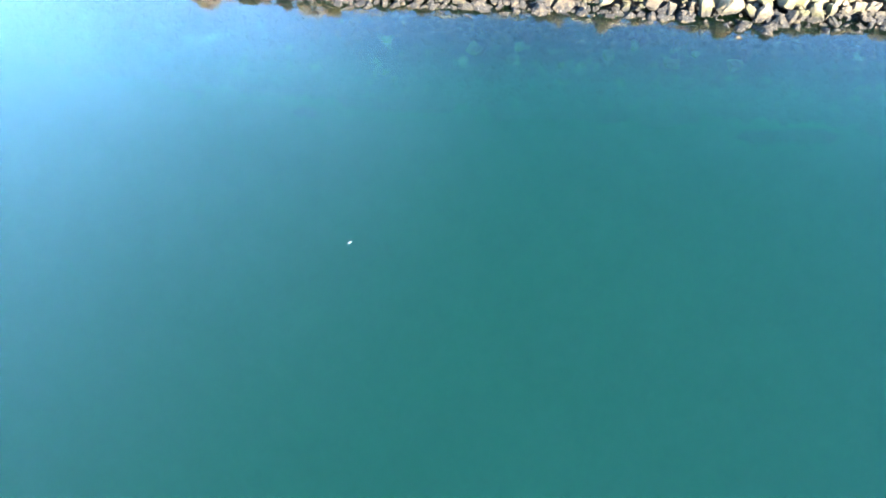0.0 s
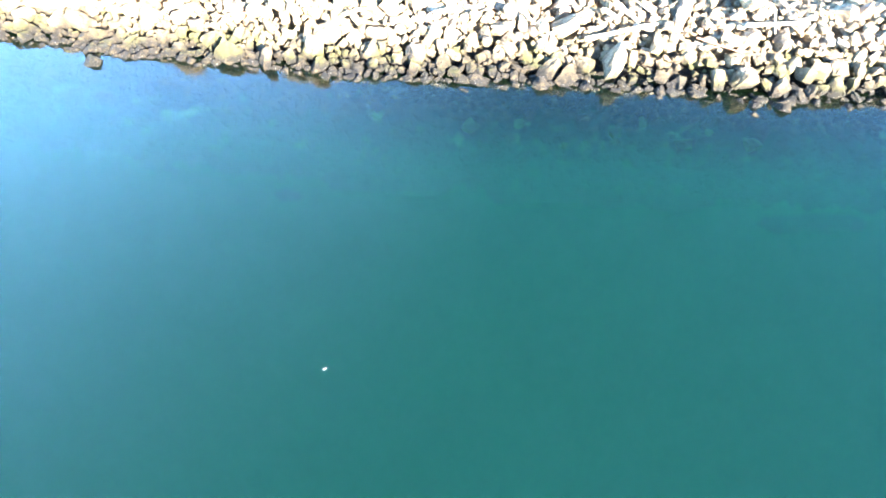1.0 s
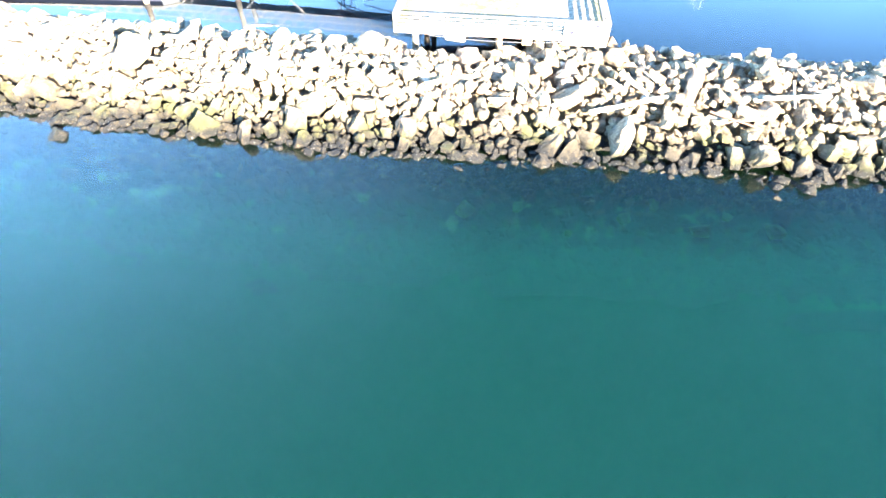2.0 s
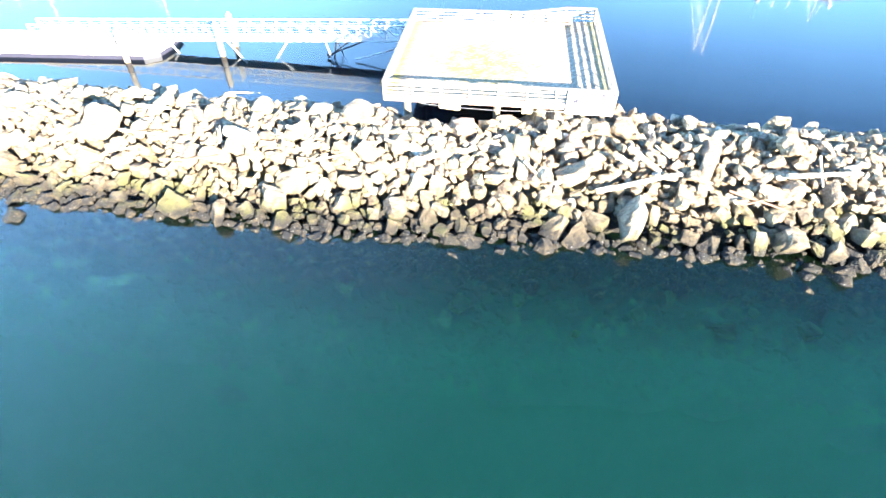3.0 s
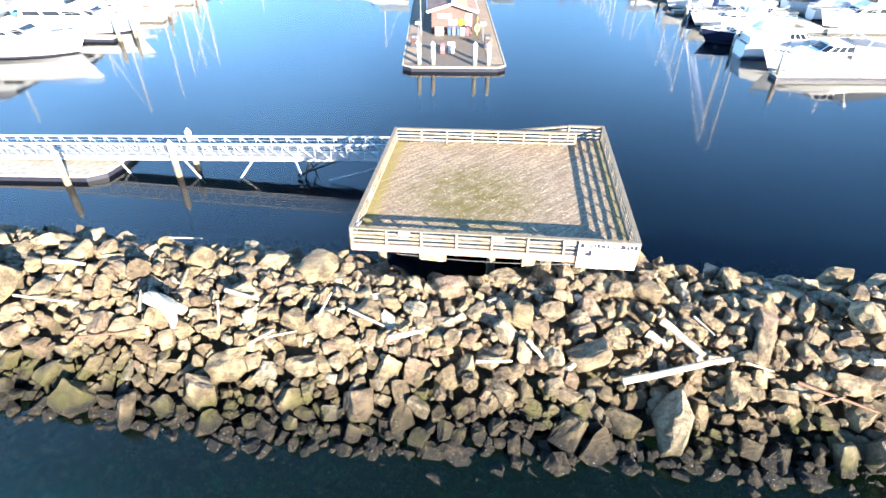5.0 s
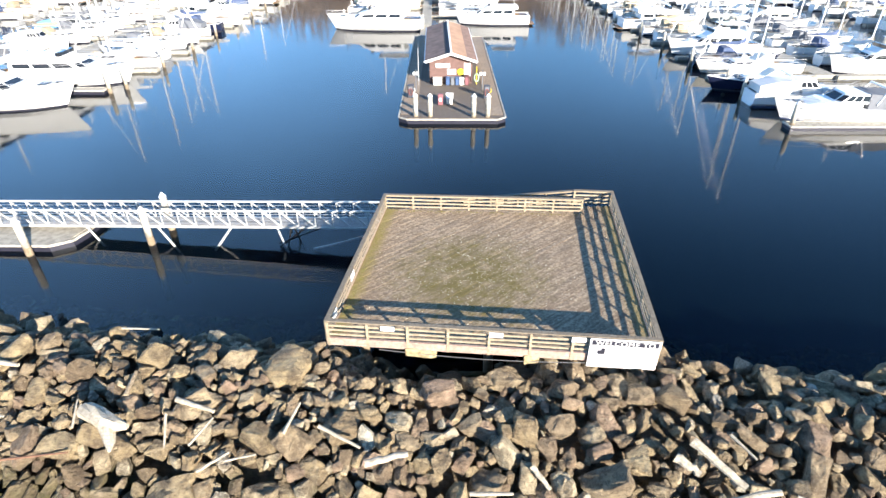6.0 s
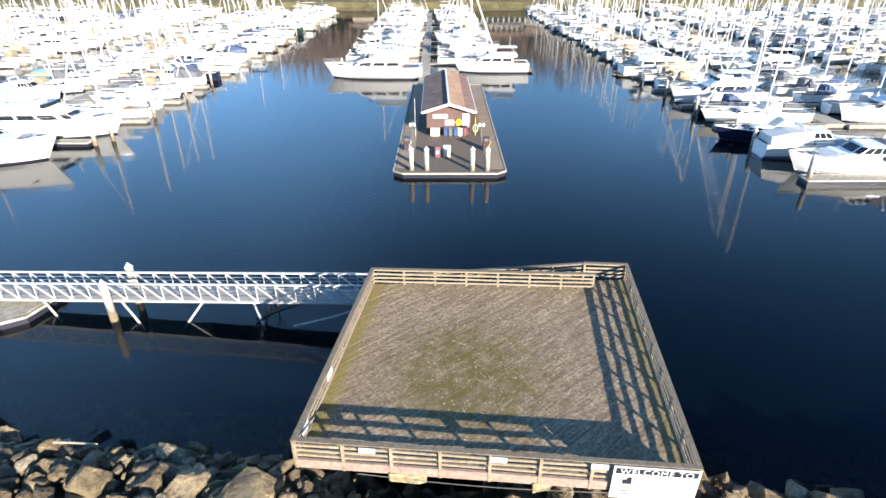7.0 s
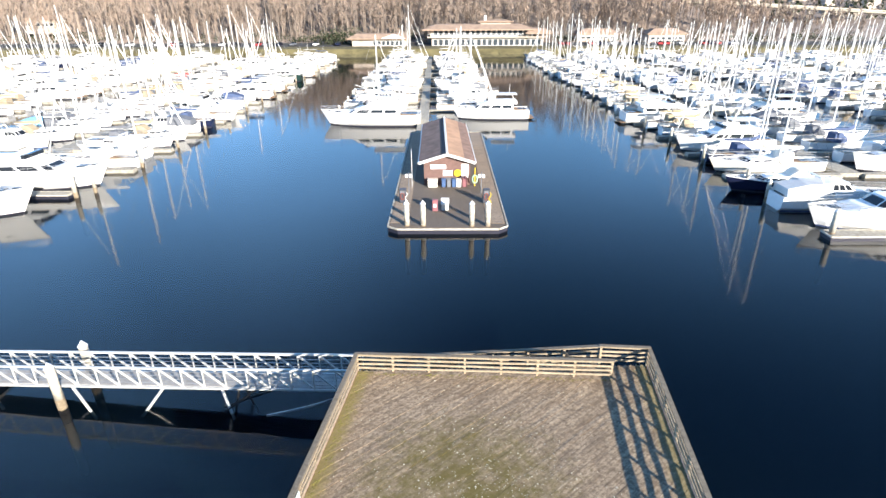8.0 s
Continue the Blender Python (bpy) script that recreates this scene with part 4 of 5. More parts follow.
    loft(bm, [[(x, 75.75, 0.48), (x, 76.5, 0.48), (x, 76.5, 1.30), (x, 76.2, 1.38), (x, 75.75, 1.02)] for x in (1.55, 2.15)])
    bmesh.ops.recalc_face_normals(bm, faces=bm.faces)
    part("body", bm, M_CREAM, root)
    bm = bmesh.new()
    loft(bm, [[(x, 75.70, 1.02), (x, 76.2, 1.42), (x, 76.54, 1.34), (x, 76.54, 1.39), (x, 76.2, 1.47), (x, 75.68, 1.06)] for x in (1.50, 2.20)])
    bmesh.ops.recalc_face_normals(bm, faces=bm.faces)
    part("lid", bm, M_GEL, root)
    root = thing("tall_pole", "tall white flag pole on the dock", "pole")
    bm = bmesh.new()
    rod(bm, (-1.55, 82.6, 0.45), (-1.55, 82.6, 4.3), 0.022)
    part("pole", bm, M_WHITE, root)


dock_items()


# ---- boats ----
def hull_rings(L, B, F, fine=2.2, transom=0.86, n=12, grow=0.0, z_lo=None, z_hi=None):
    """Cross sections from the stern to the bow; the bow points along x."""
    rings = []
    for i in range(n + 1):
        u = i / n
        half = B / 2 * (transom + (1 - transom) * min(1, u / 0.4)) * (1 - max(0.0, (u - 0.42) / 0.58) ** fine) + 0.02 + grow
        sheer = F * (0.92 + 0.10 * (1 - u) ** 2 + 0.38 * u ** 2.2)
        x = -L / 2 + L * u
        flare = 0.72 + 0.16 * (1 - u)
        rake = max(0.0, (u - 0.7) / 0.3) ** 1.5 * L * 0.10
        lo = -0.35
        def at(z):
            k = (z - lo) / (sheer - lo)
            return half * (flare + (1 - flare) * k), x - rake * (1 - k)
        if z_lo is None:
            pts = []
            for z in (sheer, 0.25 * sheer, lo):
                h, xx = at(z)
                pts.append((xx, -h * (0.5 if z == lo else 1), z))
            h, xx = at(sheer)
            left = pts
            right = [(p[0], -p[1], p[2]) for p in reversed(left)]
            rings.append([Vector(p) for p in left + right])
        else:
            h0, x0 = at(z_lo)
            h1, x1 = at(z_hi if z_hi < 9 else sheer)
            zz = z_hi if z_hi < 9 else sheer
            rings.append([Vector((x1, -h1, zz)), Vector((x0, -h0, z_lo)), Vector((x0, h0, z_lo)), Vector((x1, h1, zz))])
    return rings


def hull_parts(root, L, B, F, hull, stripe, deck=None, fine=2.2, transom=0.86):
    r = hull_rings(L, B, F, fine, transom)
    bm = bmesh.new()
    loft(bm, r, closed=False, caps=False)
    bm.faces.new([bm.verts.new(p) for p in r[0]])
    bmesh.ops.remove_doubles(bm, verts=bm.verts, dist=0.003)
    bmesh.ops.recalc_face_normals(bm, faces=bm.faces)
    shell = part("hull", bm, hull, root)
    bm = bmesh.new()
    s = hull_rings(L, B, F, fine, transom, grow=0.012, z_lo=-0.02, z_hi=0.16)
    for side in (0, 1):
        loft(bm, [[q[0], q[1]] if side == 0 else [q[2], q[3]] for q in s], closed=False, caps=False)
    part("boot_stripe", bm, stripe, shell)
    bm = bmesh.new()
    left = [Vector((p[0].x, p[0].y + 0.06, p[0].z - 0.07)) for p in r]
    right = [Vector((p[-1].x, p[-1].y - 0.06, p[-1].z - 0.07)) for p in r]
    loft(bm, [[a, b] for a, b in zip(left, right)], closed=False, caps=False)
    # smoked hatches on the foredeck; dark boxes paint the shaded anchor well and cockpit well
    n0 = len(bm.faces)
    for u, w, l in ((10, 0.16, 0.16), (11, 0.09, 0.12), (1, 0.24, 0.34), (2, 0.14, 0.2)):
        c = (r[u][0] + r[u][-1]) / 2
        half = (r[u][-1].y - r[u][0].y) / 2
        box(bm, c.x - l * B / 2, c.x + l * B / 2, -w * half * 2, w * half * 2, c.z - 0.1, c.z + 0.02)
    for f in list(bm.faces)[n0:]:
        f.material_index = 1
    part("deck", bm, deck or M_NONSKID, root).data.materials.append(M_HATCH_SHADE)
    bm = bmesh.new()
    path = [q[0] for q in r] + [q[-1] for q in reversed(r)]
    loft(bm, [[p + Vector((0, sy * 0.05, sz * 0.035 + 0.01)) for sy, sz in ((-1, -1), (1, -1), (1, 1), (-1, 1))] for p in path])
    part("toe_rail", bm, M_GEL if hull is not M_GEL else M_CREAM, shell)
    return r


def cabin(root, x0, x1, w, z0, z1, front, back, taper, mat, name="cabin", windows=True, lo=0.35, hi=0.8, glass=None):
    """A house with raked ends: x0 is aft, x1 forward."""
    def ring(k):
        ww = w / 2 * (1 - taper * k)
        xa, xb = x0 + back * k, x1 - front * k
        z = lerp(z0, z1, k)
        c = 0.12 * w
        return [Vector((xa, -ww, z)), Vector((xb - c, -ww, z)), Vector((xb, -ww + c * 1.4, z)), Vector((xb, ww - c * 1.4, z)), Vector((xb - c, ww, z)), Vector((xa, ww, z))]
    bm = bmesh.new()
    loft(bm, [ring(0), ring(0.94), [p.lerp(Vector(((x0 + x1) / 2, 0, p.z)), 0.04) for p in ring(1.0)]])
    bmesh.ops.recalc_face_normals(bm, faces=bm.faces)
    house = part(name, bm, mat, root)
    if not windows:
        return
    a, b = ring(lo), ring(hi)
    off = 0.015
    for s in (0, 1):
        bm = bmesh.new()
        i, j = (0, 1) if s == 0 else (5, 4)
        n = 3
        for k in range(n):
            u0, u1 = 0.06 + k * 0.9 / n, 0.06 + (k + 0.84) * 0.9 / n
            d = Vector((0, -off if s == 0 else off, 0))
            q = [a[i].lerp(a[j], u0) + d, a[i].lerp(a[j], u1) + d, b[i].lerp(b[j], u1) + d, b[i].lerp(b[j], u0) + d]
            inner = [p - d * 3 for p in q]
            loft(bm, [inner, q])
        bmesh.ops.recalc_face_normals(bm, faces=bm.faces)
        part("side_window", bm, glass or M_GLASS, house)
    bm = bmesh.new()
    for i, j in ((1, 2), (2, 3), (3, 4)):
        d = (Vector((x1 + 5, 0, 0)) - Vector((x1, 0, 0))).normalized() * off + Vector((0, (a[i].y + a[j].y) * 0.02, 0))
        q = [a[i].lerp(a[j], 0.06) + d, a[i].lerp(a[j], 0.94) + d, b[i].lerp(b[j], 0.94) + d, b[i].lerp(b[j], 0.06) + d]
        loft(bm, [[p - d * 3 for p in q], q])
    bmesh.ops.recalc_face_normals(bm, faces=bm.faces)
    part("windscreen", bm, glass or M_GLASS, house)


def guard_rail(root, r, i0, i1, h=0.55):
    """One bent pulpit rail round the bow, its ends down on the deck."""
    inn = Vector((0, 0.1, 0))
    left = [q[0] + inn for q in r[i0:i1 + 1]]
    right = [q[-1] - inn for q in reversed(r[i0:i1 + 1])]
    up = Vector((0, 0, h))
    path = [left[0]] + [p + up for p in left + right] + [right[-1]]
    bm = tube(bmesh.new(), path, 0.02)
    for q in (left + right)[1:-1]:
        rod(bm, q, q + up, 0.014, n=4, cap=False)
    tube(bm, [p + up * 0.5 for p in left + right], 0.010)
    part("guard_rail", bm, M_WIRE, root)


def motor_yacht(L=14.0, hull=None, top=None, canvas=None, label="white flybridge motor yacht moored at its berth"):
    root = thing("motor_yacht", label, "boat", "moored motor yachts")
    B, F = L * 0.31, 0.9 + L * 0.055
    r = hull_parts(root, L, B, F, hull or M_GEL, M_BOOT)
    z = F * 0.95
    cabin(root, -L * 0.30, L * 0.24, B * 0.74, z, z + 1.0, L * 0.10, 0.1, 0.10, top or M_GEL)
    cabin(root, L * 0.05, L * 0.38, B * 0.5, z + 0.05, z + 0.5, L * 0.12, 0.1, 0.2, top or M_GEL, "fore_cabin", False)
    cabin(root, -L * 0.34, L * 0.11, B * 0.72, z + 1.0, z + 1.5, L * 0.06, 0.0, 0.06, top or M_GEL, "flybridge", False)
    bm = bmesh.new()
    box(bm, -L * 0.34, -L * 0.02, -B * 0.33, B * 0.33, z + 2.42, z + 2.5, 0.04)
    part("hardtop", bm, canvas or M_GEL, root)
    bm = tube(bmesh.new(), [Vector((L * x, y * B, z + h)) for x, y, h in ((-0.31, -0.3, 1.45), (-0.28, -0.29, 2.42), (-0.05, -0.29, 2.42), (-0.05, 0.29, 2.42), (-0.28, 0.29, 2.42), (-0.31, 0.3, 1.45))], 0.035)
    part("top_frame", bm, M_ALU, root)
    bm = bmesh.new()
    box(bm, L * 0.03, L * 0.055, -B * 0.3, B * 0.3, z + 1.48, z + 1.85, 0.0, Matrix.Identity(4))
    part("bridge_screen", bm, M_GLASS, root)
    bm = bmesh.new()
    box(bm, -L * 0.46, -L * 0.31, -B * 0.33, B * 0.33, z - 0.02, z + 0.1, 0.02)
    part("cockpit_sole", bm, M_TEAK, root)
    bm = bmesh.new()
    rod(bm, (-L * 0.24, 0, z + 2.48), (-L * 0.25, 0, z + 4.0), 0.05, 0.03, n=6)
    rod(bm, (-L * 0.245, -0.5, z + 3.1), (-L * 0.245, 0.5, z + 3.1), 0.03, n=6)
    part("signal_mast", bm, M_ALU, root)
    bm = bmesh.new()
    box(bm, -L * 0.5 - 0.8, -L * 0.5 + 0.05, -B * 0.4, B * 0.4, 0.22, 0.34, 0.03)
    part("swim_platform", bm, M_TEAK, root)
    guard_rail(root, r, 6, 12)
    return root


def sailboat(L=11.0, hull=None, cover=None, label="white sailing yacht with a bare mast at its berth", furled=False):
    root = thing("sailboat", label, "boat", "moored sailing yachts")
    B, F = L * 0.29, 0.75 + L * 0.035
    r = hull_parts(root, L, B, F, hull or M_GEL, M_BOOT if hull is not M_RED else M_RED, None, 1.8, 0.6)
    z = F * 0.93
    cabin(root, -L * 0.12, L * 0.24, B * 0.55, z, z + 0.5, L * 0.10, 0.05, 0.18, M_GEL, "coachroof", True, 0.3, 0.75)
    bm = bmesh.new()
    loft(bm, [[Vector((x, -w, z + 0.05)), Vector((x, -w * 0.8, z + h)), Vector((x, w * 0.8, z + h)), Vector((x, w, z + 0.05))] for x, w, h in ((-L * 0.2, B * 0.3, 1.15), (-L * 0.12, B * 0.31, 1.2), (-L * 0.04, B * 0.28, 0.55))])
    part("spray_hood", bm, cover or M_BLUE, root)
    bm = bmesh.new()
    box(bm, -L * 0.42, -L * 0.2, -B * 0.2, B * 0.2, z - 0.03, z + 0.08, 0.02)
    part("cockpit_sole", bm, M_TEAK, root)
    H = L * 1.22
    xm = L * 0.06
    bm = bmesh.new()
    rod(bm, (xm, 0, z + 0.45), (xm - 0.1, 0, H), 0.095, 0.07, n=8)
    for k in (0.45, 0.72):
        rod(bm, (xm, -B * 0.26 * (1.2 - k), H * k), (xm, B * 0.26 * (1.2 - k), H * k), 0.03, n=5)
    part("mast", bm, M_MAST, root)
    bm = bmesh.new()
    rod(bm, (xm - 0.1, 0, z + 1.35), (xm - L * 0.38, 0, z + 1.4), 0.06, n=8)
    part("boom", bm, M_MAST, root)
    bm = bmesh.new()
    loft(bm, [[Vector((xm - L * 0.38 * u, 0.17 * (1.05 - u * 0.6) * math.cos(a), z + 1.55 + 0.26 * (1.05 - u * 0.6) * math.sin(a) + (0.35 if u < 0.05 else 0))) for a in [2 * math.pi * i / 8 for i in range(8)]] for u in (0.02, 0.2, 0.6, 0.98)])
    smooth(part("sail_cover", bm, cover or M_BLUE, root))
    bm = bmesh.new()
    for e in ((L * 0.49, 0, F * 1.25), (-L * 0.49, 0, F), (xm - 0.2, -B * 0.47, F), (xm - 0.2, B * 0.47, F)):
        rod(bm, e, (xm - 0.08, 0, H - 0.15), 0.014, n=3, cap=False)
    part("rigging", bm, M_WIRE, root)
    if furled:
        bm = bmesh.new()
        rod(bm, (L * 0.48, 0, F * 1.3), (xm + (L * 0.48 - xm) * 0.1, 0, H * 0.9), 0.06, 0.035, n=6)
        part("furled_sail", bm, M_GEL, root)
    guard_rail(root, r, 0, 12, 0.6)
    return root


def cruiser(L=9.0, hull=None, cover=None, label="small white cabin cruiser with a canvas cover"):
    root = thing("cabin_cruiser", label, "boat", "moored cabin cruisers")
    B, F = L * 0.33, 0.8 + L * 0.05
    r = hull_parts(root, L, B, F, hull or M_GEL, M_BLUE)
    z = F * 0.95
    cabin(root, -L * 0.06, L * 0.36, B * 0.68, z, z + 0.55, L * 0.16, 0.0, 0.15, M_GEL, "fore_cabin", False)
    cabin(root, -L * 0.10, L * 0.14, B * 0.66, z + 0.45, z + 1.25, L * 0.08, 0.05, 0.12, M_GEL, "wheelhouse", True, 0.25, 0.85)
    bm = bmesh.new()
    loft(bm, [[Vector((x, -w, z)), Vector((x, -w * 0.85, z + h)), Vector((x, w * 0.85, z + h)), Vector((x, w, z))] for x, w, h in ((-L * 0.46, B * 0.38, 0.75), (-L * 0.3, B * 0.4, 1.15), (-L * 0.09, B * 0.36, 1.3))])
    part("cockpit_cover", bm, cover or M_BLUE, root)
    bm = bmesh.new()
    for s in (-1, 1):
        beam(bm, (-L * 0.14, s * B * 0.36, z + 0.4), (-L * 0.2, s * B * 0.3, z + 1.75), 0.12, 0.1)
    beam(bm, (-L * 0.2, -B * 0.31, z + 1.75), (-L * 0.2, B * 0.31, z + 1.75), 0.22, 0.1)
    part("radar_arch", bm, M_GEL, root)
    guard_rail(root, r, 7, 12)
    return root


def trawler(L=11.0, hull=None, label="white pilothouse boat with a dark hull"):
    root = thing("pilothouse_boat", label, "boat", "moored pilothouse boats")
    B, F = L * 0.33, 1.1 + L * 0.05
    r = hull_parts(root, L, B, F, hull or M_NAVY, M_BOOT)
    z = F * 0.95
    cabin(root, -L * 0.28, L * 0.10, B * 0.7, z - 0.1, z + 1.0, 0.2, 0.1, 0.05, M_GEL)
    cabin(root, L * 0.02, L * 0.22, B * 0.62, z, z + 1.65, 0.15, 0.1, 0.08, M_GEL, "pilothouse", True, 0.55, 0.9)
    bm = bmesh.new()
    box(bm, -L * 0.02, L * 0.25, -B * 0.34, B * 0.34, z + 1.65, z + 1.73, 0.03)
    part("roof", bm, M_GEL, root)
    bm = bmesh.new()
    rod(bm, (-L * 0.04, 0, z + 1.0), (-L * 0.06, 0, z + 4.6), 0.07, 0.04, n=6)
    rod(bm, (-L * 0.05, 0, z + 1.8), (-L * 0.32, 0, z + 2.9), 0.05, n=6)
    part("mast", bm, M_MAST, root)
    bm = bmesh.new()
    loft(bm, [[Vector((x, -w, z + 1.0)), Vector((x, -w * 0.6, z + 1.0 + h)), Vector((x, w * 0.6, z + 1.0 + h)), Vector((x, w, z + 1.0))] for x, w, h in ((-L * 0.26, 0.35, 0.25), (-L * 0.12, 0.5, 0.42), (-L * 0.03, 0.2, 0.2))])
    part("dinghy", bm, M_CREAM, root)
    guard_rail(root, r, 5, 12, 0.7)
    return root


FLEET = [
    motor_yacht(12.0), motor_yacht(11.5, None, None, M_BLUE, "white motor yacht with a dark blue bimini"), motor_yacht(13.0, M_CREAM, M_CREAM, M_CREAM, "cream motor yacht with a cream hardtop"), motor_yacht(10.5, M_NAVY, None, None, "motor yacht with a navy hull and white house"), motor_yacht(13.5, label="broad white motor yacht with a hardtop"),
    sailboat(10.5, None, M_GEL, "white sailing yacht with a white sail cover", True), sailboat(11.5, None, M_GREY, "white sailing yacht with a grey sail cover"), sailboat(9.8, None, M_TAN, "white sailing yacht with a tan sail cover", True), sailboat(11.0, M_NAVY, M_BLUE, "sailing yacht with a navy hull"), sailboat(12.5, M_CREAM, M_CREAM, "cream sailing yacht with a cream sail cover", True), sailboat(10.2, None, M_BLUE, "white sailing yacht with a blue sail cover"),
    cruiser(8.5, None, M_GEL, "white cabin cruiser with a white cover"), cruiser(9.2, None, M_GREY, "white cabin cruiser with a grey cover"), cruiser(9.8, None, M_CREAM, "white cabin cruiser with a cream cover"), cruiser(9.0, None, M_BLUE, "white cabin cruiser with a dark blue cover"), cruiser(8.6, None, M_GEL, "small white cabin cruiser under a white cover"),
    trawler(10.5, M_GEL, "white pilothouse boat with a tall mast"), trawler(11.0, M_DARKHULL, "pilothouse boat with a dark green hull"), trawler(11.5, M_CREAM, "cream pilothouse boat with a tall mast"),
]
MOTOR, SAIL, SMALL, PILOT = FLEET[0:5], FLEET[5:11], FLEET[11:16], FLEET[16:19]
DARK = (FLEET[3], FLEET[8], FLEET[17])
placed = set()


def berth(boat, x, y, heading, scale=1.0):
    """Moor a boat: the first berth takes the model itself, later ones take copies."""
    m = Matrix.Translation((x, y, 0)) @ Matrix.Rotation(heading, 4, "Z") @ Matrix.Diagonal((scale, scale, scale, 1))
    if boat.name not in placed:
        placed.add(boat.name)
        boat.matrix_basis = m
        return boat
    return copy_thing(boat, Matrix.Translation((x, y, 0)) @ Matrix.Rotation(heading, 4, "Z"))


def on_axis(x70, s, o):
    """A place s metres along the harbour's axis from y = 70 and o metres across."""
    p = Vector((x70, 70, 0)) + AX * s + AY * o
    return p.x, p.y


def pier(x70, s0, s1, o, w, side_fingers, reach, skip=0.0):
    """A main float with finger floats on its sides."""
    root = thing("marina_pier", "long grey marina pier with finger floats", "dock", "marina piers")
    def strip(nm, sa, sb, oa, ob_, top, mat):
        bm = bmesh.new()
        q = [on_axis(x70, a, b) for a, b in ((sa, oa), (sb, oa), (sb, ob_), (sa, ob_))]
        loft(bm, [[Vector((p[0], p[1], z)) for p in q] for z in (-0.3, top)])
        bmesh.ops.recalc_face_normals(bm, faces=bm.faces)
        part(nm, bm, mat, root)
    strip("walkway", s0, s1, o - w / 2, o + w / 2, 0.42, M_CONCRETE)
    for sgn in side_fingers:
        s = s0 + skip
        while s <= s1:
            strip("finger_float", s - 0.5, s + 0.5, o + sgn * w / 2, o + sgn * (w / 2 + reach), 0.38, M_CONCRETE)
            s += 9.6


def berths():
    rng = random.Random(21)
    heads = math.atan2(AY.y, AY.x)

    def pick(sail):
        r = rng.random()
        kinds = SAIL if r < sail else MOTOR if r < sail + (1 - sail) * 0.5 else SMALL if r < sail + (1 - sail) * 0.85 else PILOT
        fresh = [b for b in kinds if b.name not in placed]
        return fresh[0] if fresh else rng.choice([b for b in kinds if b not in DARK or rng.random() < 0.3] + [kinds[0]] * 3 + [kinds[2]] * 2)

    def row(x70, o, sgn, s0, s1, sail, skip=()):
        """Boats in pairs between the fingers of a pier at o, on side sgn, sterns to the pier or bows to it."""
        s = s0 + 2.5
        while s < s1:
            for ds in (0.0, 4.2):
                boat = pick(sail)
                bow_out = rng.random() < 0.4
                x, y = on_axis(x70, s + ds + rng.uniform(-0.3, 0.3), o + sgn * (1.6 + 6.2 + rng.uniform(-0.6, 0.5)))
                if abs(x - 2.8) > 0.87 * (y - 30) + 12 or any(abs(s + ds - k) < 2.6 for k in skip):
                    continue
                if abs(o) > 120 and rng.random() < 0.4:
                    continue
                h = heads + (0 if (sgn > 0) == bow_out else math.pi) + rng.uniform(-0.02, 0.02)
                berth(boat, x, y, h)
            s += 9.6

    for x70, sgn, first in ((-32.2, -1, 19.5), (31.6, 1, 17.5)):
        for k in range(4):
            o = sgn * (14.0 + 40.0 * k)
            s0 = first if k == 0 else 2.0
            pier(x70, s0, 166, o, 2.4, (-1, 1), 12.4)
            row(x70, o, -sgn, s0, 165, (0.84 if sgn > 0 else 0.26 if k == 0 else 0.6))
            row(x70, o, sgn, s0, 165, 0.78)
    # centre pier
    pier(-0.7, 39, 172, 0.0, 1.7, (-1, 1), 11.5, 19.2)
    row(-0.7, 0.0, -1, 53, 163, 0.15)
    row(-0.7, 0.0, 1, 57, 163, 0.4)
    for s in range(50, 165, 10):
        x, y = on_axis(-0.7, s, -13.5)
        pile(x, y, 2.6, 0.18)
    for x70, sgn in ((-32.2, -1), (31.6, 1)):
        for i in range(1 if sgn > 0 else 0, 14):
            x, y = on_axis(x70, 4.0 + 9.6 * i if sgn > 0 else 12.0 + 9.6 * i, sgn * 0.6)
            pile(x, y, 2.4, 0.18)


berths()
berth(motor_yacht(15.5, label="long white motor yacht with a high bow beside the hut"), -10.6, 117.0, math.pi)
berth(motor_yacht(12.5, label="white flybridge motor yacht beside the hut"), 8.3, 122.0, math.pi * 1.0)
berth(motor_yacht(18.0, label="large white motor yacht with a raised bow"), -43.6, 75.6, 0.06)
berth(motor_yacht(16.0, label="long white motor yacht with rows of cabin windows"), -41.0, 84.2, 0.06)
tall = sailboat(14.5, None, M_GEL, "large white sailing yacht with a very tall mast", True)
for x, y in ((-14.0, 226.0), (-62.0, 196.0), (-60.0, 205.0), (-92.0, 168.0), (-88.0, 142.0)):
    berth(tall, x, y, 0.04)
berth(cruiser(9.0, None, M_SKY, "white cabin cruiser under a light blue tarpaulin"), -57.0, 111.0, 0.0)
berth(sailboat(11.0, M_RED, M_RED, "red-hulled sailing yacht with a red sail cover"), -61.0, 165.0, 0.0)
berth(cruiser(13.0, None, M_GREY, "long white sports cruiser with a grey cockpit cover"), 38.2, 73.7, math.pi)
berth(cruiser(10.5, None, M_NONSKID, "white sports cruiser with a pale cockpit cover and a radar arch"), 36.9, 78.4, 0.0)
berth(sailboat(10.8, M_NAVY, M_CREAM, "navy sailing yacht with a cream boom tent"), 34.8, 83.4, math.pi)
float_dock("end_float", [(31.9, 70.2), (62.0, 71.0), (62.0, 72.4), (31.9, 71.6)], 0.42, "grey concrete end float of the berths", mat=M_CONCRETE)
pile(32.3, 70.9, 2.5, 0.22)
pile(31.7, 79.6, 2.3, 0.18)
float_dock("end_float", [(-75.0, 79.6), (-34.6, 79.8), (-34.6, 81.0), (-75.0, 80.8)], 0.42, "grey concrete end float of the berths", mat=M_CONCRETE)
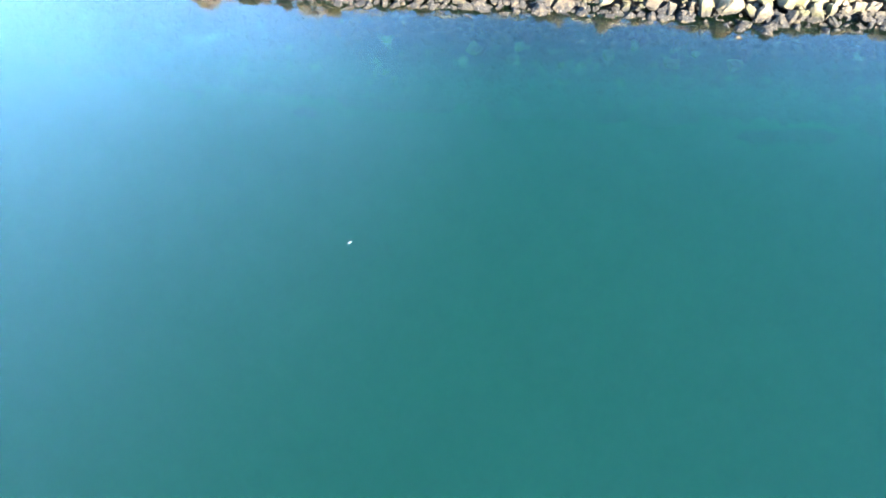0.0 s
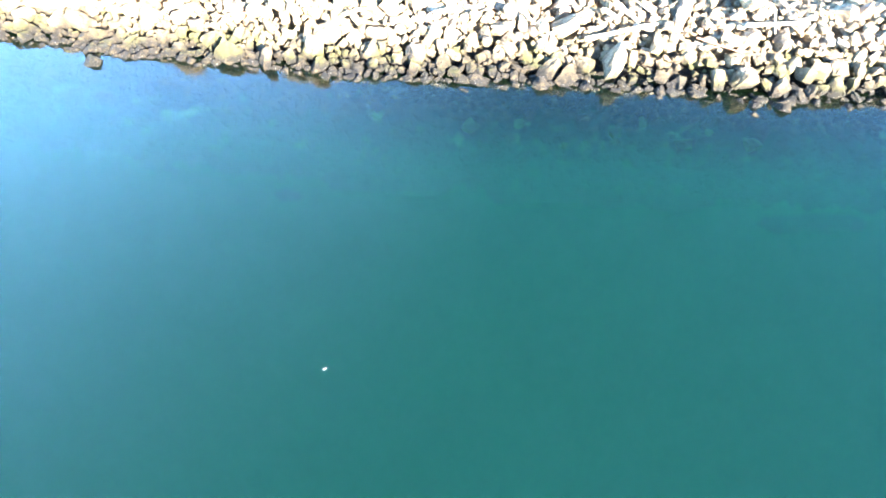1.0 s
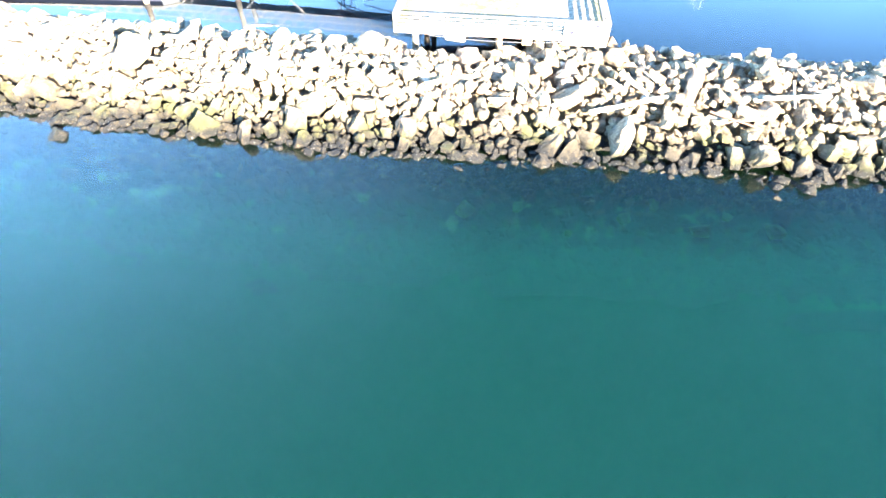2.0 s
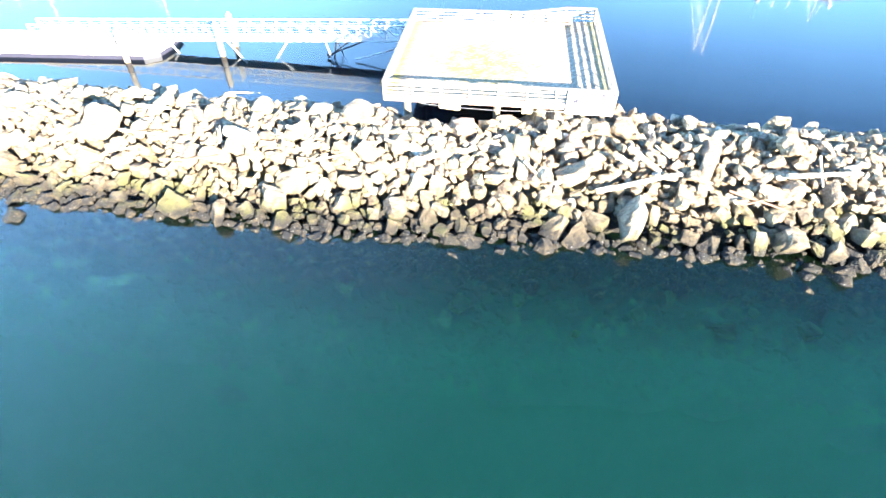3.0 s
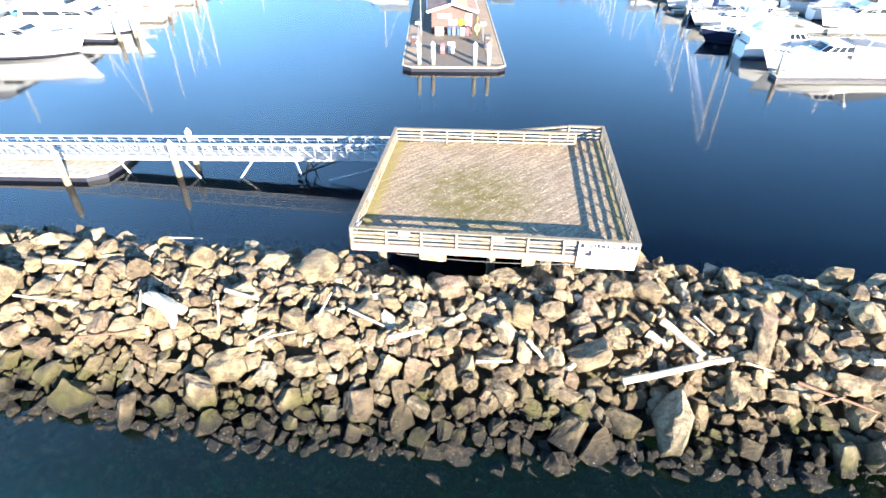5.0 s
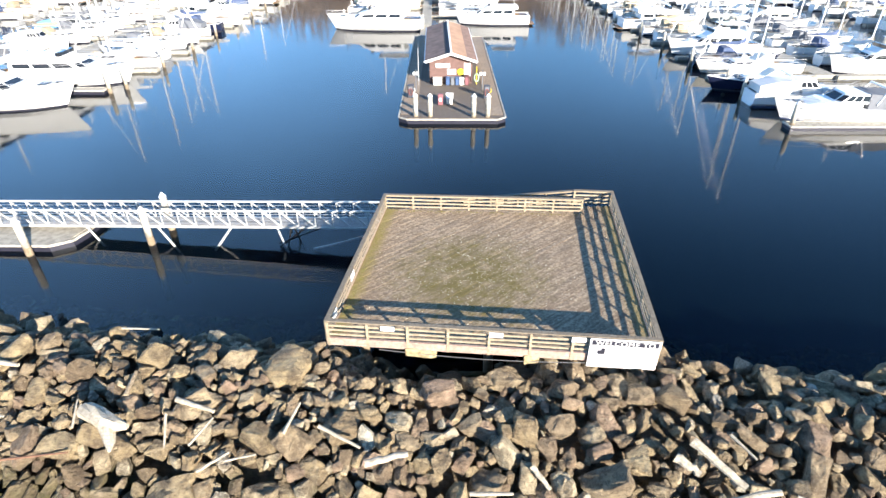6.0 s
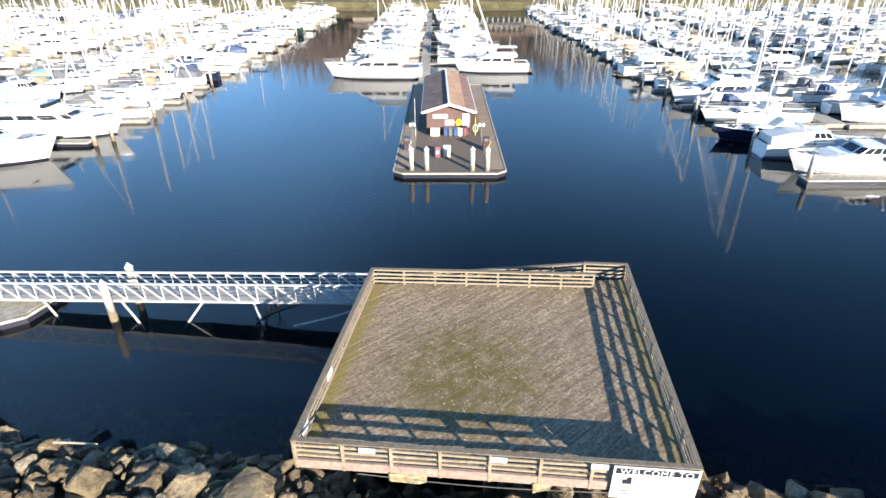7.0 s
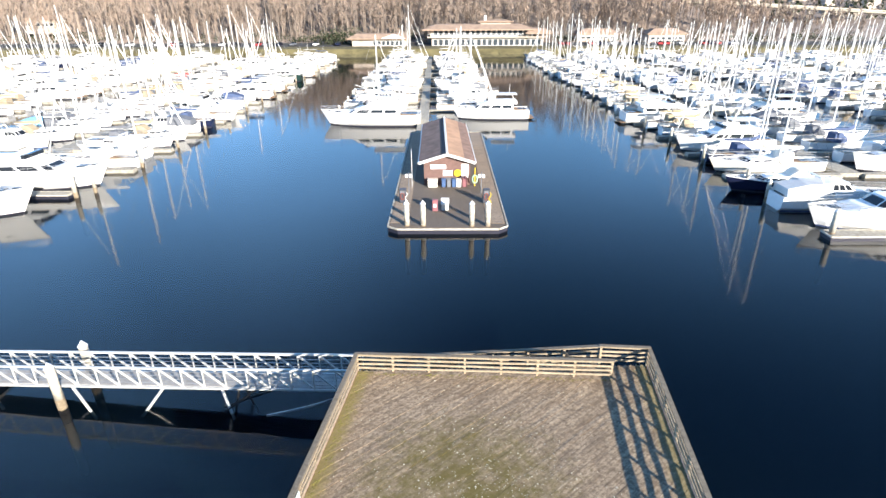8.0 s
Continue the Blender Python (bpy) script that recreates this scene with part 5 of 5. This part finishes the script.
pile(-34.2, 80.4, 2.5, 0.22)


# ---- far shore ----
def land_height(x, y):
    base = float(np.interp(y, (236, 244, 247, 262, 285, 310, 370, 460, 700, 1200), (-1.5, 0.3, 2.6, 3.2, 5.0, 12.0, 32.0, 52.0, 82.0, 115.0)))
    if y > 270:
        low = float(np.interp(y, (270, 300, 420, 600, 1200), (3.5, 4.0, 6.0, 18.0, 60.0)))
        k = float(np.interp(x, (95, 170), (0.0, 1.0)))
        base = lerp(base, low, k)
        base += 2.5 * math.sin(x * 0.05 + y * 0.03) * float(np.interp(y, (270, 320), (0, 1)))
    return base


def shore():
    bm = bmesh.new()
    xs = np.linspace(-700, 700, 141)
    ys = [236, 240, 244, 247, 250, 256, 262, 270, 285, 300, 310, 325, 345, 370, 410, 460, 560, 700, 900, 1200]
    g = [[bm.verts.new((x, y, land_height(x, y))) for x in xs] for y in ys]
    for a, b in zip(g, g[1:]):
        for i in range(len(xs) - 1):
            bm.faces.new((a[i], a[i + 1], b[i + 1], b[i]))
    ob = smooth(part("hillside", bm, M_HILL))
    tagged(ob, "brown wooded winter hillside behind the marina", "hill", kind="structure")
    bm = bmesh.new()
    sheet(bm, -400, 400, 242.6, 256, 0, 80, 6)
    for v in bm.verts:
        v.co.z = land_height(v.co.x, v.co.y) + 0.06
    tagged(part("lawn", bm, M_GRASS), "yellow-green winter lawn along the shore", "grass", kind="structure")
    bm = bmesh.new()
    sheet(bm, -400, 400, 238.5, 242.7, 0, 80, 4)
    for v in bm.verts:
        v.co.z = land_height(v.co.x, v.co.y) + 0.05
    tagged(part("shore_bank", bm, M_RIPRAP), "dark stony shore bank above the water", "bank", kind="structure")
    bm = bmesh.new()
    sheet(bm, -400, 400, 256.2, 268, 0, 80, 3)
    for v in bm.verts:
        v.co.z = land_height(v.co.x, v.co.y) + 0.07
    tagged(part("road", bm, M_ASPHALT), "asphalt car park and shore road", "road", kind="structure")


shore()


def windows_row(root, x0, x1, y, z0, z1, n, frame_mat=None):
    for i in range(n):
        a = lerp(x0, x1, (i + 0.12) / n)
        b = lerp(x0, x1, (i + 0.88) / n)
        bm = bmesh.new()
        box(bm, a, b, y - 0.06, y + 0.05, z0, z1)
        win = part("window", bm, M_PANE, root)
        bm = bmesh.new()
        for p, q in (((a, z0), (b, z0)), ((a, z1), (b, z1)), ((a, z0), (a, z1)), ((b, z0), (b, z1))):
            beam(bm, (p[0], y - 0.08, p[1]), (q[0], y - 0.08, q[1]), 0.12, 0.12, (0, 1, 0))
        part("window_frame", bm, frame_mat or M_WHITE, win)


def hip_roof(bm, x0, x1, y0, y1, z, h, inset):
    a = [(x0, y0, z), (x1, y0, z), (x1, y1, z), (x0, y1, z)]
    b = [(x0 + inset, y0 + inset, z + h), (x1 - inset, y0 + inset, z + h), (x1 - inset, y1 - inset, z + h), (x0 + inset, y1 - inset, z + h)]
    lo = [(p[0], p[1], p[2] - 0.35) for p in a]
    return loft(bm, [[Vector(p) for p in r] for r in (lo, a, b)])


def clubhouse():
    root = thing("clubhouse", "long two-storey cream clubhouse with a broad tan roof", "building")
    g = 2.8
    bm = bmesh.new()
    box(bm, -7.0, 36.0, 257, 276, g, g + 3.4)
    part("lower_storey", bm, M_WALL, root)
    bm = bmesh.new()
    box(bm, -7.5, 31.0, 258.5, 276, g + 3.4, g + 6.4)
    part("upper_storey", bm, M_WALL, root)
    bm = bmesh.new()
    box(bm, -8.5, 37.5, 255.2, 258.5, g + 3.3, g + 3.65)
    part("balcony", bm, M_WALL, root)
    bm = bmesh.new()
    for i in range(24):
        x = lerp(-8.4, 37.4, i / 23)
        beam(bm, (x, 255.3, g + 3.6), (x, 255.3, g + 4.6), 0.1, 0.1, (1, 0, 0))
    beam(bm, (-8.4, 255.3, g + 4.6), (37.4, 255.3, g + 4.6), 0.12, 0.1)
    part("balcony_rail", bm, M_WHITE, root)
    windows_row(root, -6.5, 30.5, 258.4, g + 3.95, g + 6.0, 18)
    windows_row(root, -6.5, 35.5, 256.9, g + 0.4, g + 2.7, 20)
    bm = bmesh.new()
    hip_roof(bm, -10.5, 33.0, 255.5, 278, g + 6.2, 1.7, 5.0)
    part("roof", bm, M_TILE, root)
    bm = bmesh.new()
    hip_roof(bm, 29.0, 39.5, 254.5, 276, g + 5.0, 1.4, 2.5)
    part("low_roof", bm, M_TILE, root)
    bm = bmesh.new()
    box(bm, 12.0, 24.0, 264, 272, g + 7.8, g + 8.7)
    part("roof_storey", bm, M_WALL, root)
    bm = bmesh.new()
    hip_roof(bm, 11.0, 25.0, 263, 273, g + 8.9, 0.6, 3.0)
    part("upper_roof", bm, M_TILE, root)
    bm = bmesh.new()
    box(bm, 13.5, 14.5, 265, 266, g + 9.3, g + 11.0)
    part("lantern", bm, M_WHITE, root)
    low = thing("shore_restaurant", "low cream building with a shallow tan roof", "building")
    bm = bmesh.new()
    box(bm, -38, -17, 257, 268, 2.8, 5.6)
    part("wall", bm, M_WALL, low)
    windows_row(low, -30, -18, 256.95, 3.3, 5.0, 7)
    bm = bmesh.new()
    hip_roof(bm, -40, -16, 255.5, 269, 5.9, 1.6, 3.5)
    part("roof", bm, M_TILE, low)
    bm = bmesh.new()
    loft(bm, [[Vector(p) for p in ((-26.5, y, 5.9), (-17, y, 5.9), (-21.8, y, 7.5))] for y in (254.8, 262)])
    part("gable", bm, M_WHITE, low)
    for x0, x1, y0, z, h, lab in ((-186, -173, 285, 8.0, 4.5, "white house among the trees on the slope"), (78, 92, 262, 3.2, 3.5, "white shed by the car park"), (52, 68, 270, 3.5, 3.0, "low white building behind the masts")):
        hs = thing("house", lab, "building")
        bm = bmesh.new()
        box(bm, x0, x1, y0, y0 + 10, z - 1, z + h)
        part("wall", bm, M_WALL, hs)
        windows_row(hs, x0 + 0.6, x1 - 0.6, y0 - 0.05, z + h * 0.45, z + h * 0.75, 6)
        bm = bmesh.new()
        hip_roof(bm, x0 - 0.8, x1 + 0.8, y0 - 0.8, y0 + 10.8, z + h + 0.3, 1.8, 3.5)
        part("roof", bm, M_TILE, hs)


clubhouse()


def viaduct():
    root = thing("road_viaduct", "grey road viaduct on trestle piers beyond the harbour", "bridge")
    a, b = Vector((150, 432, 19.9)), Vector((330, 428, 9.4))
    bm = bmesh.new()
    beam(bm, a, b, 10, 1.1)
    part("deck", bm, M_CONCRETE, root)
    for s in (-1, 1):
        bm = bmesh.new()
        d = (b - a).normalized()
        n = Vector((-d.y, d.x, 0)) * 4.9 * s
        beam(bm, a + n + Vector((0, 0, 1.2)), b + n + Vector((0, 0, 1.2)), 0.25, 0.5)
        part("parapet", bm, M_WALER, root)
    for i in range(18):
        p = a.lerp(b, (i + 0.5) / 18)
        q = a.lerp(b, (i + 0.9) / 18)
        bm = bmesh.new()
        for w in (-3.5, 3.5):
            beam(bm, (p.x + w * 0.35, p.y + w * 0.9, 0), (p.x + w * 0.35, p.y + w * 0.9, p.z - 0.5), 0.55, 0.55, (1, 0, 0))
        beam(bm, (p.x, p.y, p.z - 0.8), (q.x, q.y, q.z - 4), 0.3, 0.3)
        beam(bm, (p.x, p.y, p.z - 4), (q.x, q.y, q.z - 0.8), 0.3, 0.3)
        part("trestle", bm, M_WALER, root)


viaduct()


def woods():
    """Bare winter trees on the hill, far off: trunks, limbs and fine twigs."""
    rng = np.random.default_rng(5)
    vs, fs = [], []
    tv, tf = [], []

    def stick(p, q, r0, r1):
        p, q = np.array(p), np.array(q)
        d = q - p
        d /= np.linalg.norm(d)
        s = np.cross(d, (0.3, 0.9, 0.1))
        s /= np.linalg.norm(s)
        u = np.cross(s, d)
        k = len(vs)
        for c, r in ((p, r0), (q, r1)):
            for a in (0, 2.094, 4.189):
                vs.append(c + (s * math.cos(a) + u * math.sin(a)) * r)
        for i in range(3):
            j = (i + 1) % 3
            fs.append((k + i, k + j, k + 3 + j, k + 3 + i))

    for _ in range(2100):
        x = rng.uniform(-330, 175)
        y = 276 + 95 * rng.random() ** 1.5
        if x > 110 and rng.random() < 0.6:
            continue
        z = land_height(x, y) - 0.3
        h = rng.uniform(12, 23) * (0.7 if x > 110 else 1.0)
        top = np.array((x + rng.normal(0, 0.8), y, z + h))
        base = np.array((x, y, z))
        stick(base, top, 0.2, 0.05)
        for _ in range(13):
            k = rng.uniform(0.22, 0.95)
            p = base + (top - base) * k
            a = rng.uniform(0, 6.28)
            l = h * rng.uniform(0.07, 0.17) * (1.2 - k)
            q = p + np.array((math.cos(a) * l, math.sin(a) * l, l * rng.uniform(1.6, 3.2)))
            stick(p, q, 0.10, 0.025)
            for _ in range(5):
                c = p + (q - p) * rng.uniform(0.3, 1.05)
                e = c + rng.normal(0, 0.7, 3) + (0, 0, 0.8)
                w = rng.normal(0, 0.10, 3)
                n = len(tv)
                tv.extend((c - w, c + w, e))
                tf.append((n, n + 1, n + 2))
    for nm, v, f, mat, lab in (("bare_woods", vs, fs, M_BARK, "bare brown winter trees on the hillside"), ("twigs", tv, tf, M_TWIG, "fine brown twigs of the bare woods")):
        me = bpy.data.meshes.new(nm)
        me.from_pydata([tuple(p) for p in v], [], f)
        me.materials.append(mat)
        tagged(new(nm, me), lab, "trees", kind="stuff")
    # undergrowth and evergreen shrubs in front of the trees
    v, f = [], []
    for i in range(268):
        x, y = rng.uniform(-330, 200), 268 + 22 * rng.random() ** 2
        s = rng.uniform(0.8, 2.2)
        if i < 8:
            x, y, s = -50 + 1.6 * i, 263 + rng.uniform(-1, 4), rng.uniform(2.4, 4.2)
        z = land_height(x, y)
        for _ in range(40 if i >= 8 else 220):
            c = np.array((x, y, z + s * 0.7)) + rng.normal(0, 1, 3) * (s * 0.8, s * 0.6, s * 0.45)
            n = len(v)
            v.extend(c + rng.normal(0, 0.28, 3) for _ in range(3))
            f.append((n, n + 1, n + 2))
    me = bpy.data.meshes.new("undergrowth")
    me.from_pydata([tuple(p) for p in v], [], f)
    me.materials.append(M_EVERGREEN)
    tagged(new("undergrowth", me), "dark green undergrowth at the foot of the woods", "shrubs", kind="stuff")


woods()


def hill_houses():
    """Small houses and dark trees on the far slope beyond the viaduct, too far to tell apart."""
    rng = np.random.default_rng(9)
    bm = bmesh.new()
    roofs = bmesh.new()
    for _ in range(110):
        x, y = rng.uniform(190, 680), rng.uniform(480, 900)
        z, w, h = land_height(x, y), rng.uniform(4, 8), rng.uniform(4, 7)
        box(bm, x - w, x + w, y - 4, y + 4, z - 2, z + h)
        loft(roofs, [[Vector((x - w - 0.5, yy, z + h)), Vector((x + w + 0.5, yy, z + h)), Vector((x, yy, z + h + 3))] for yy in (y - 4.6, y + 4.6)])
    tagged(part("hillside_houses", bm, M_WALL), "pale houses scattered on the far hillside", "houses", kind="stuff")
    tagged(part("hillside_roofs", roofs, M_ASPHALT), "dark roofs on the far hillside", "roofs", kind="stuff")
    v, f = [], []
    for _ in range(700):
        x, y = rng.uniform(150, 720), rng.uniform(430, 950)
        z, h = land_height(x, y), rng.uniform(6, 14)
        for _ in range(26):
            k = rng.random()
            c = np.array((x, y, z + h * k)) + rng.normal(0, 1, 3) * h * 0.16 * (1.1 - k)
            n = len(v)
            v.extend(c + rng.normal(0, 1.0, 3) for _ in range(3))
            f.append((n, n + 1, n + 2))
    me = bpy.data.meshes.new("far_trees")
    me.from_pydata([tuple(p) for p in v], [], f)
    me.materials.append(M_EVERGREEN)
    tagged(new("far_trees", me), "dark trees between the hillside houses", "trees", kind="stuff")


hill_houses()


def car(x, y, mat, lab):
    root = thing("parked_car", lab, "car", "parked cars")
    m = Matrix.Translation((x, y, land_height(x, y) + 0.08))
    bm = bmesh.new()
    loft(bm, [[Vector((-0.85, yy, 0.3)), Vector((0.85, yy, 0.3)), Vector((0.85, yy, h)), Vector((-0.85, yy, h))] for yy, h in ((-2.2, 0.75), (-1.2, 0.92), (1.6, 0.95), (2.2, 0.8))])
    part("body", bm, mat, root, at=m)
    bm = bmesh.new()
    loft(bm, [[Vector((-w, y0, z)), Vector((w, y0, z)), Vector((w, y1, z)), Vector((-w, y1, z))] for w, y0, y1, z in ((0.8, -1.0, 1.9, 0.93), (0.62, -0.4, 1.4, 1.5))])
    part("cabin", bm, M_GLASS, root, at=m)
    for sx in (-0.8, 0.8):
        for sy in (-1.35, 1.35):
            bm = bmesh.new()
            rod(bm, (sx - 0.1, sy, 0.32), (sx + 0.1, sy, 0.32), 0.32, n=10)
            part("wheel", bm, M_BLACK, root, at=m)


def cars():
    rng = random.Random(7)
    x = -150
    while x < 110:
        x += rng.choice((2.7, 2.7, 2.7, 5.6, 9.0))
        if -42 < x < -14 or -11 < x < 40:
            continue
        mat, lab = rng.choice(((M_GEL, "white parked car"), (M_GREY, "grey parked car"), (M_NAVY, "dark blue parked car"), (M_RED, "red parked car"), (M_BLACK, "black parked car")))
        car(x, 259.5, mat, lab + " by the shore lawn")


cars()


# ---- driftwood on the breakwater ----
def driftwood(a, b, r, mat, lab):
    root = thing("driftwood", lab, "log", "driftwood on the stones")
    a, b = Vector(a), Vector(b)
    rng = random.Random(int(abs(a.x * 100)))
    n = 7
    side = (b - a).cross(Vector((0, 0, 1))).normalized()
    pts = [a.lerp(b, i / n) + side * rng.gauss(0, r * 0.08) + Vector((0, 0, rng.gauss(0, r * 0.06))) for i in range(n + 1)]
    q = (b - a).to_track_quat("Z", "Y")
    rings = []
    for i, p in enumerate(pts):
        rr = r * (1.0 - 0.35 * i / n) * rng.uniform(0.95, 1.04)
        rings.append([p + q @ Vector((rr * rng.uniform(0.95, 1.05) * math.cos(2 * math.pi * k / 9), rr * 0.85 * math.sin(2 * math.pi * k / 9), 0)) for k in range(9)])
    bm = bmesh.new()
    loft(bm, rings)
    part("log", bm, mat, root)


driftwood((8.2, 32.6, 1.55), (12.1, 33.15, 2.25), 0.15, M_DRIFT, "long bleached driftwood log across the stones")
driftwood((-6.8, 35.8, 2.75), (-5.4, 35.4, 2.65), 0.10, M_DRIFT, "short bleached log on the stones")


def stump():
    """A bleached stump that forks into two broken prongs."""
    root = thing("driftwood", "thick bleached stump forking into two broken prongs", "log", "driftwood on the stones")
    rng = random.Random(12)
    for name, pts in (("trunk", ((-9.6, 35.3, 2.7, 0.30), (-9.1, 35.05, 2.75, 0.32), (-8.6, 34.8, 2.75, 0.30), (-8.2, 34.7, 2.72, 0.22), (-7.9, 34.68, 2.7, 0.10))), ("prong", ((-8.75, 34.85, 2.7, 0.27), (-8.45, 34.5, 2.62, 0.22), (-8.25, 34.2, 2.55, 0.15), (-8.12, 33.9, 2.5, 0.06)))):
        bm = bmesh.new()
        ps = [Vector(p[:3]) for p in pts]
        rings = []
        for i, (p, q) in enumerate(zip(ps, pts)):
            d = (ps[min(i + 1, len(ps) - 1)] - ps[max(i - 1, 0)]).to_track_quat("Z", "Y")
            rings.append([p + d @ Vector((q[3] * rng.uniform(0.8, 1.15) * math.cos(2 * math.pi * k / 10), q[3] * rng.uniform(0.8, 1.15) * math.sin(2 * math.pi * k / 10), 0)) for k in range(10)])
        loft(bm, rings)
        part(name, bm, M_DRIFT, root)


stump()
driftwood((-10.7, 39.6, 2.55), (-9.15, 39.5, 2.6), 0.05, M_DRIFT, "thin pale pole along the crest")
driftwood((-9.8, 34.75, 2.5), (-10.1, 35.7, 2.75), 0.045, M_DRIFT, "crooked pale stick beside the stump")
driftwood((-5.8, 34.2, 2.45), (-5.3, 35.1, 2.7), 0.045, M_DRIFT, "thin pale stick between stones")
driftwood((-4.6, 33.8, 2.25), (-3.6, 33.95, 2.4), 0.04, M_DRIFT, "side arm of a forked pale stick")
driftwood((-8.67, 36.05, 2.65), (-8.72, 36.95, 2.85), 0.09, M_PILE, "short dark plank standing among the stones")
driftwood((-12.1, 34.0, 1.8), (-9.8, 34.2, 2.0), 0.05, M_DRIFT_RED, "thin reddish branch on the stones")
driftwood((-14.8, 37.3, 2.9), (-13.1, 37.2, 2.85), 0.12, M_DRIFT, "pale log near the crest")
driftwood((-2.9, 34.6, 2.6), (-2.6, 35.7, 2.8), 0.06, M_DRIFT, "pale stick leaning on a stone")
driftwood((-5.4, 33.6, 2.0), (-4.5, 34.1, 2.3), 0.06, M_DRIFT, "forked pale stick between stones")
driftwood((-6.9, 35.2, 2.7), (-6.6, 34.2, 2.3), 0.05, M_DRIFT, "thin pale stick on a boulder")
driftwood((-1.8, 34.8, 2.75), (-0.4, 34.2, 2.5), 0.07, M_DRIFT, "brown stick across the boulders")
driftwood((-0.2, 33.8, 2.3), (1.1, 34.05, 2.45), 0.13, M_DRIFT, "split pale log among the stones")
driftwood((4.9, 33.8, 2.3), (5.4, 33.2, 2.05), 0.10, M_DRIFT, "short white stub of driftwood")
driftwood((3.0, 33.1, 1.9), (4.3, 33.1, 1.95), 0.07, M_DRIFT, "pale straight stick in a gap")
driftwood((9.9, 34.5, 2.75), (11.1, 33.2, 2.3), 0.17, M_DRIFT, "broad white plank of driftwood")
driftwood((9.3, 34.1, 2.5), (9.9, 33.6, 2.35), 0.17, M_DRIFT, "pale rounded stump of driftwood")
driftwood((11.2, 34.8, 2.7), (11.7, 34.0, 2.55), 0.06, M_DRIFT, "crooked pale stick on the stones")
driftwood((12.6, 33.1, 2.1), (13.5, 32.8, 2.0), 0.045, M_DRIFT, "thin pale stick beside the long log")
driftwood((14.2, 32.45, 1.85), (16.6, 31.5, 1.5), 0.075, M_DRIFT_RED, "reddish branch lying across the stones")
driftwood((14.6, 31.7, 1.6), (15.6, 31.95, 1.75), 0.045, M_DRIFT_RED, "thin reddish side branch")
driftwood((16.9, 33.0, 2.35), (20.4, 33.3, 2.4), 0.14, M_DRIFT, "white log lying along the breakwater")
driftwood((18.7, 34.1, 2.75), (18.4, 32.6, 2.1), 0.07, M_DRIFT, "pale stick pointing to the water")
driftwood((-15.2, 35.6, 2.45), (-12.4, 35.2, 2.45), 0.06, M_DRIFT, "long thin pale stick")
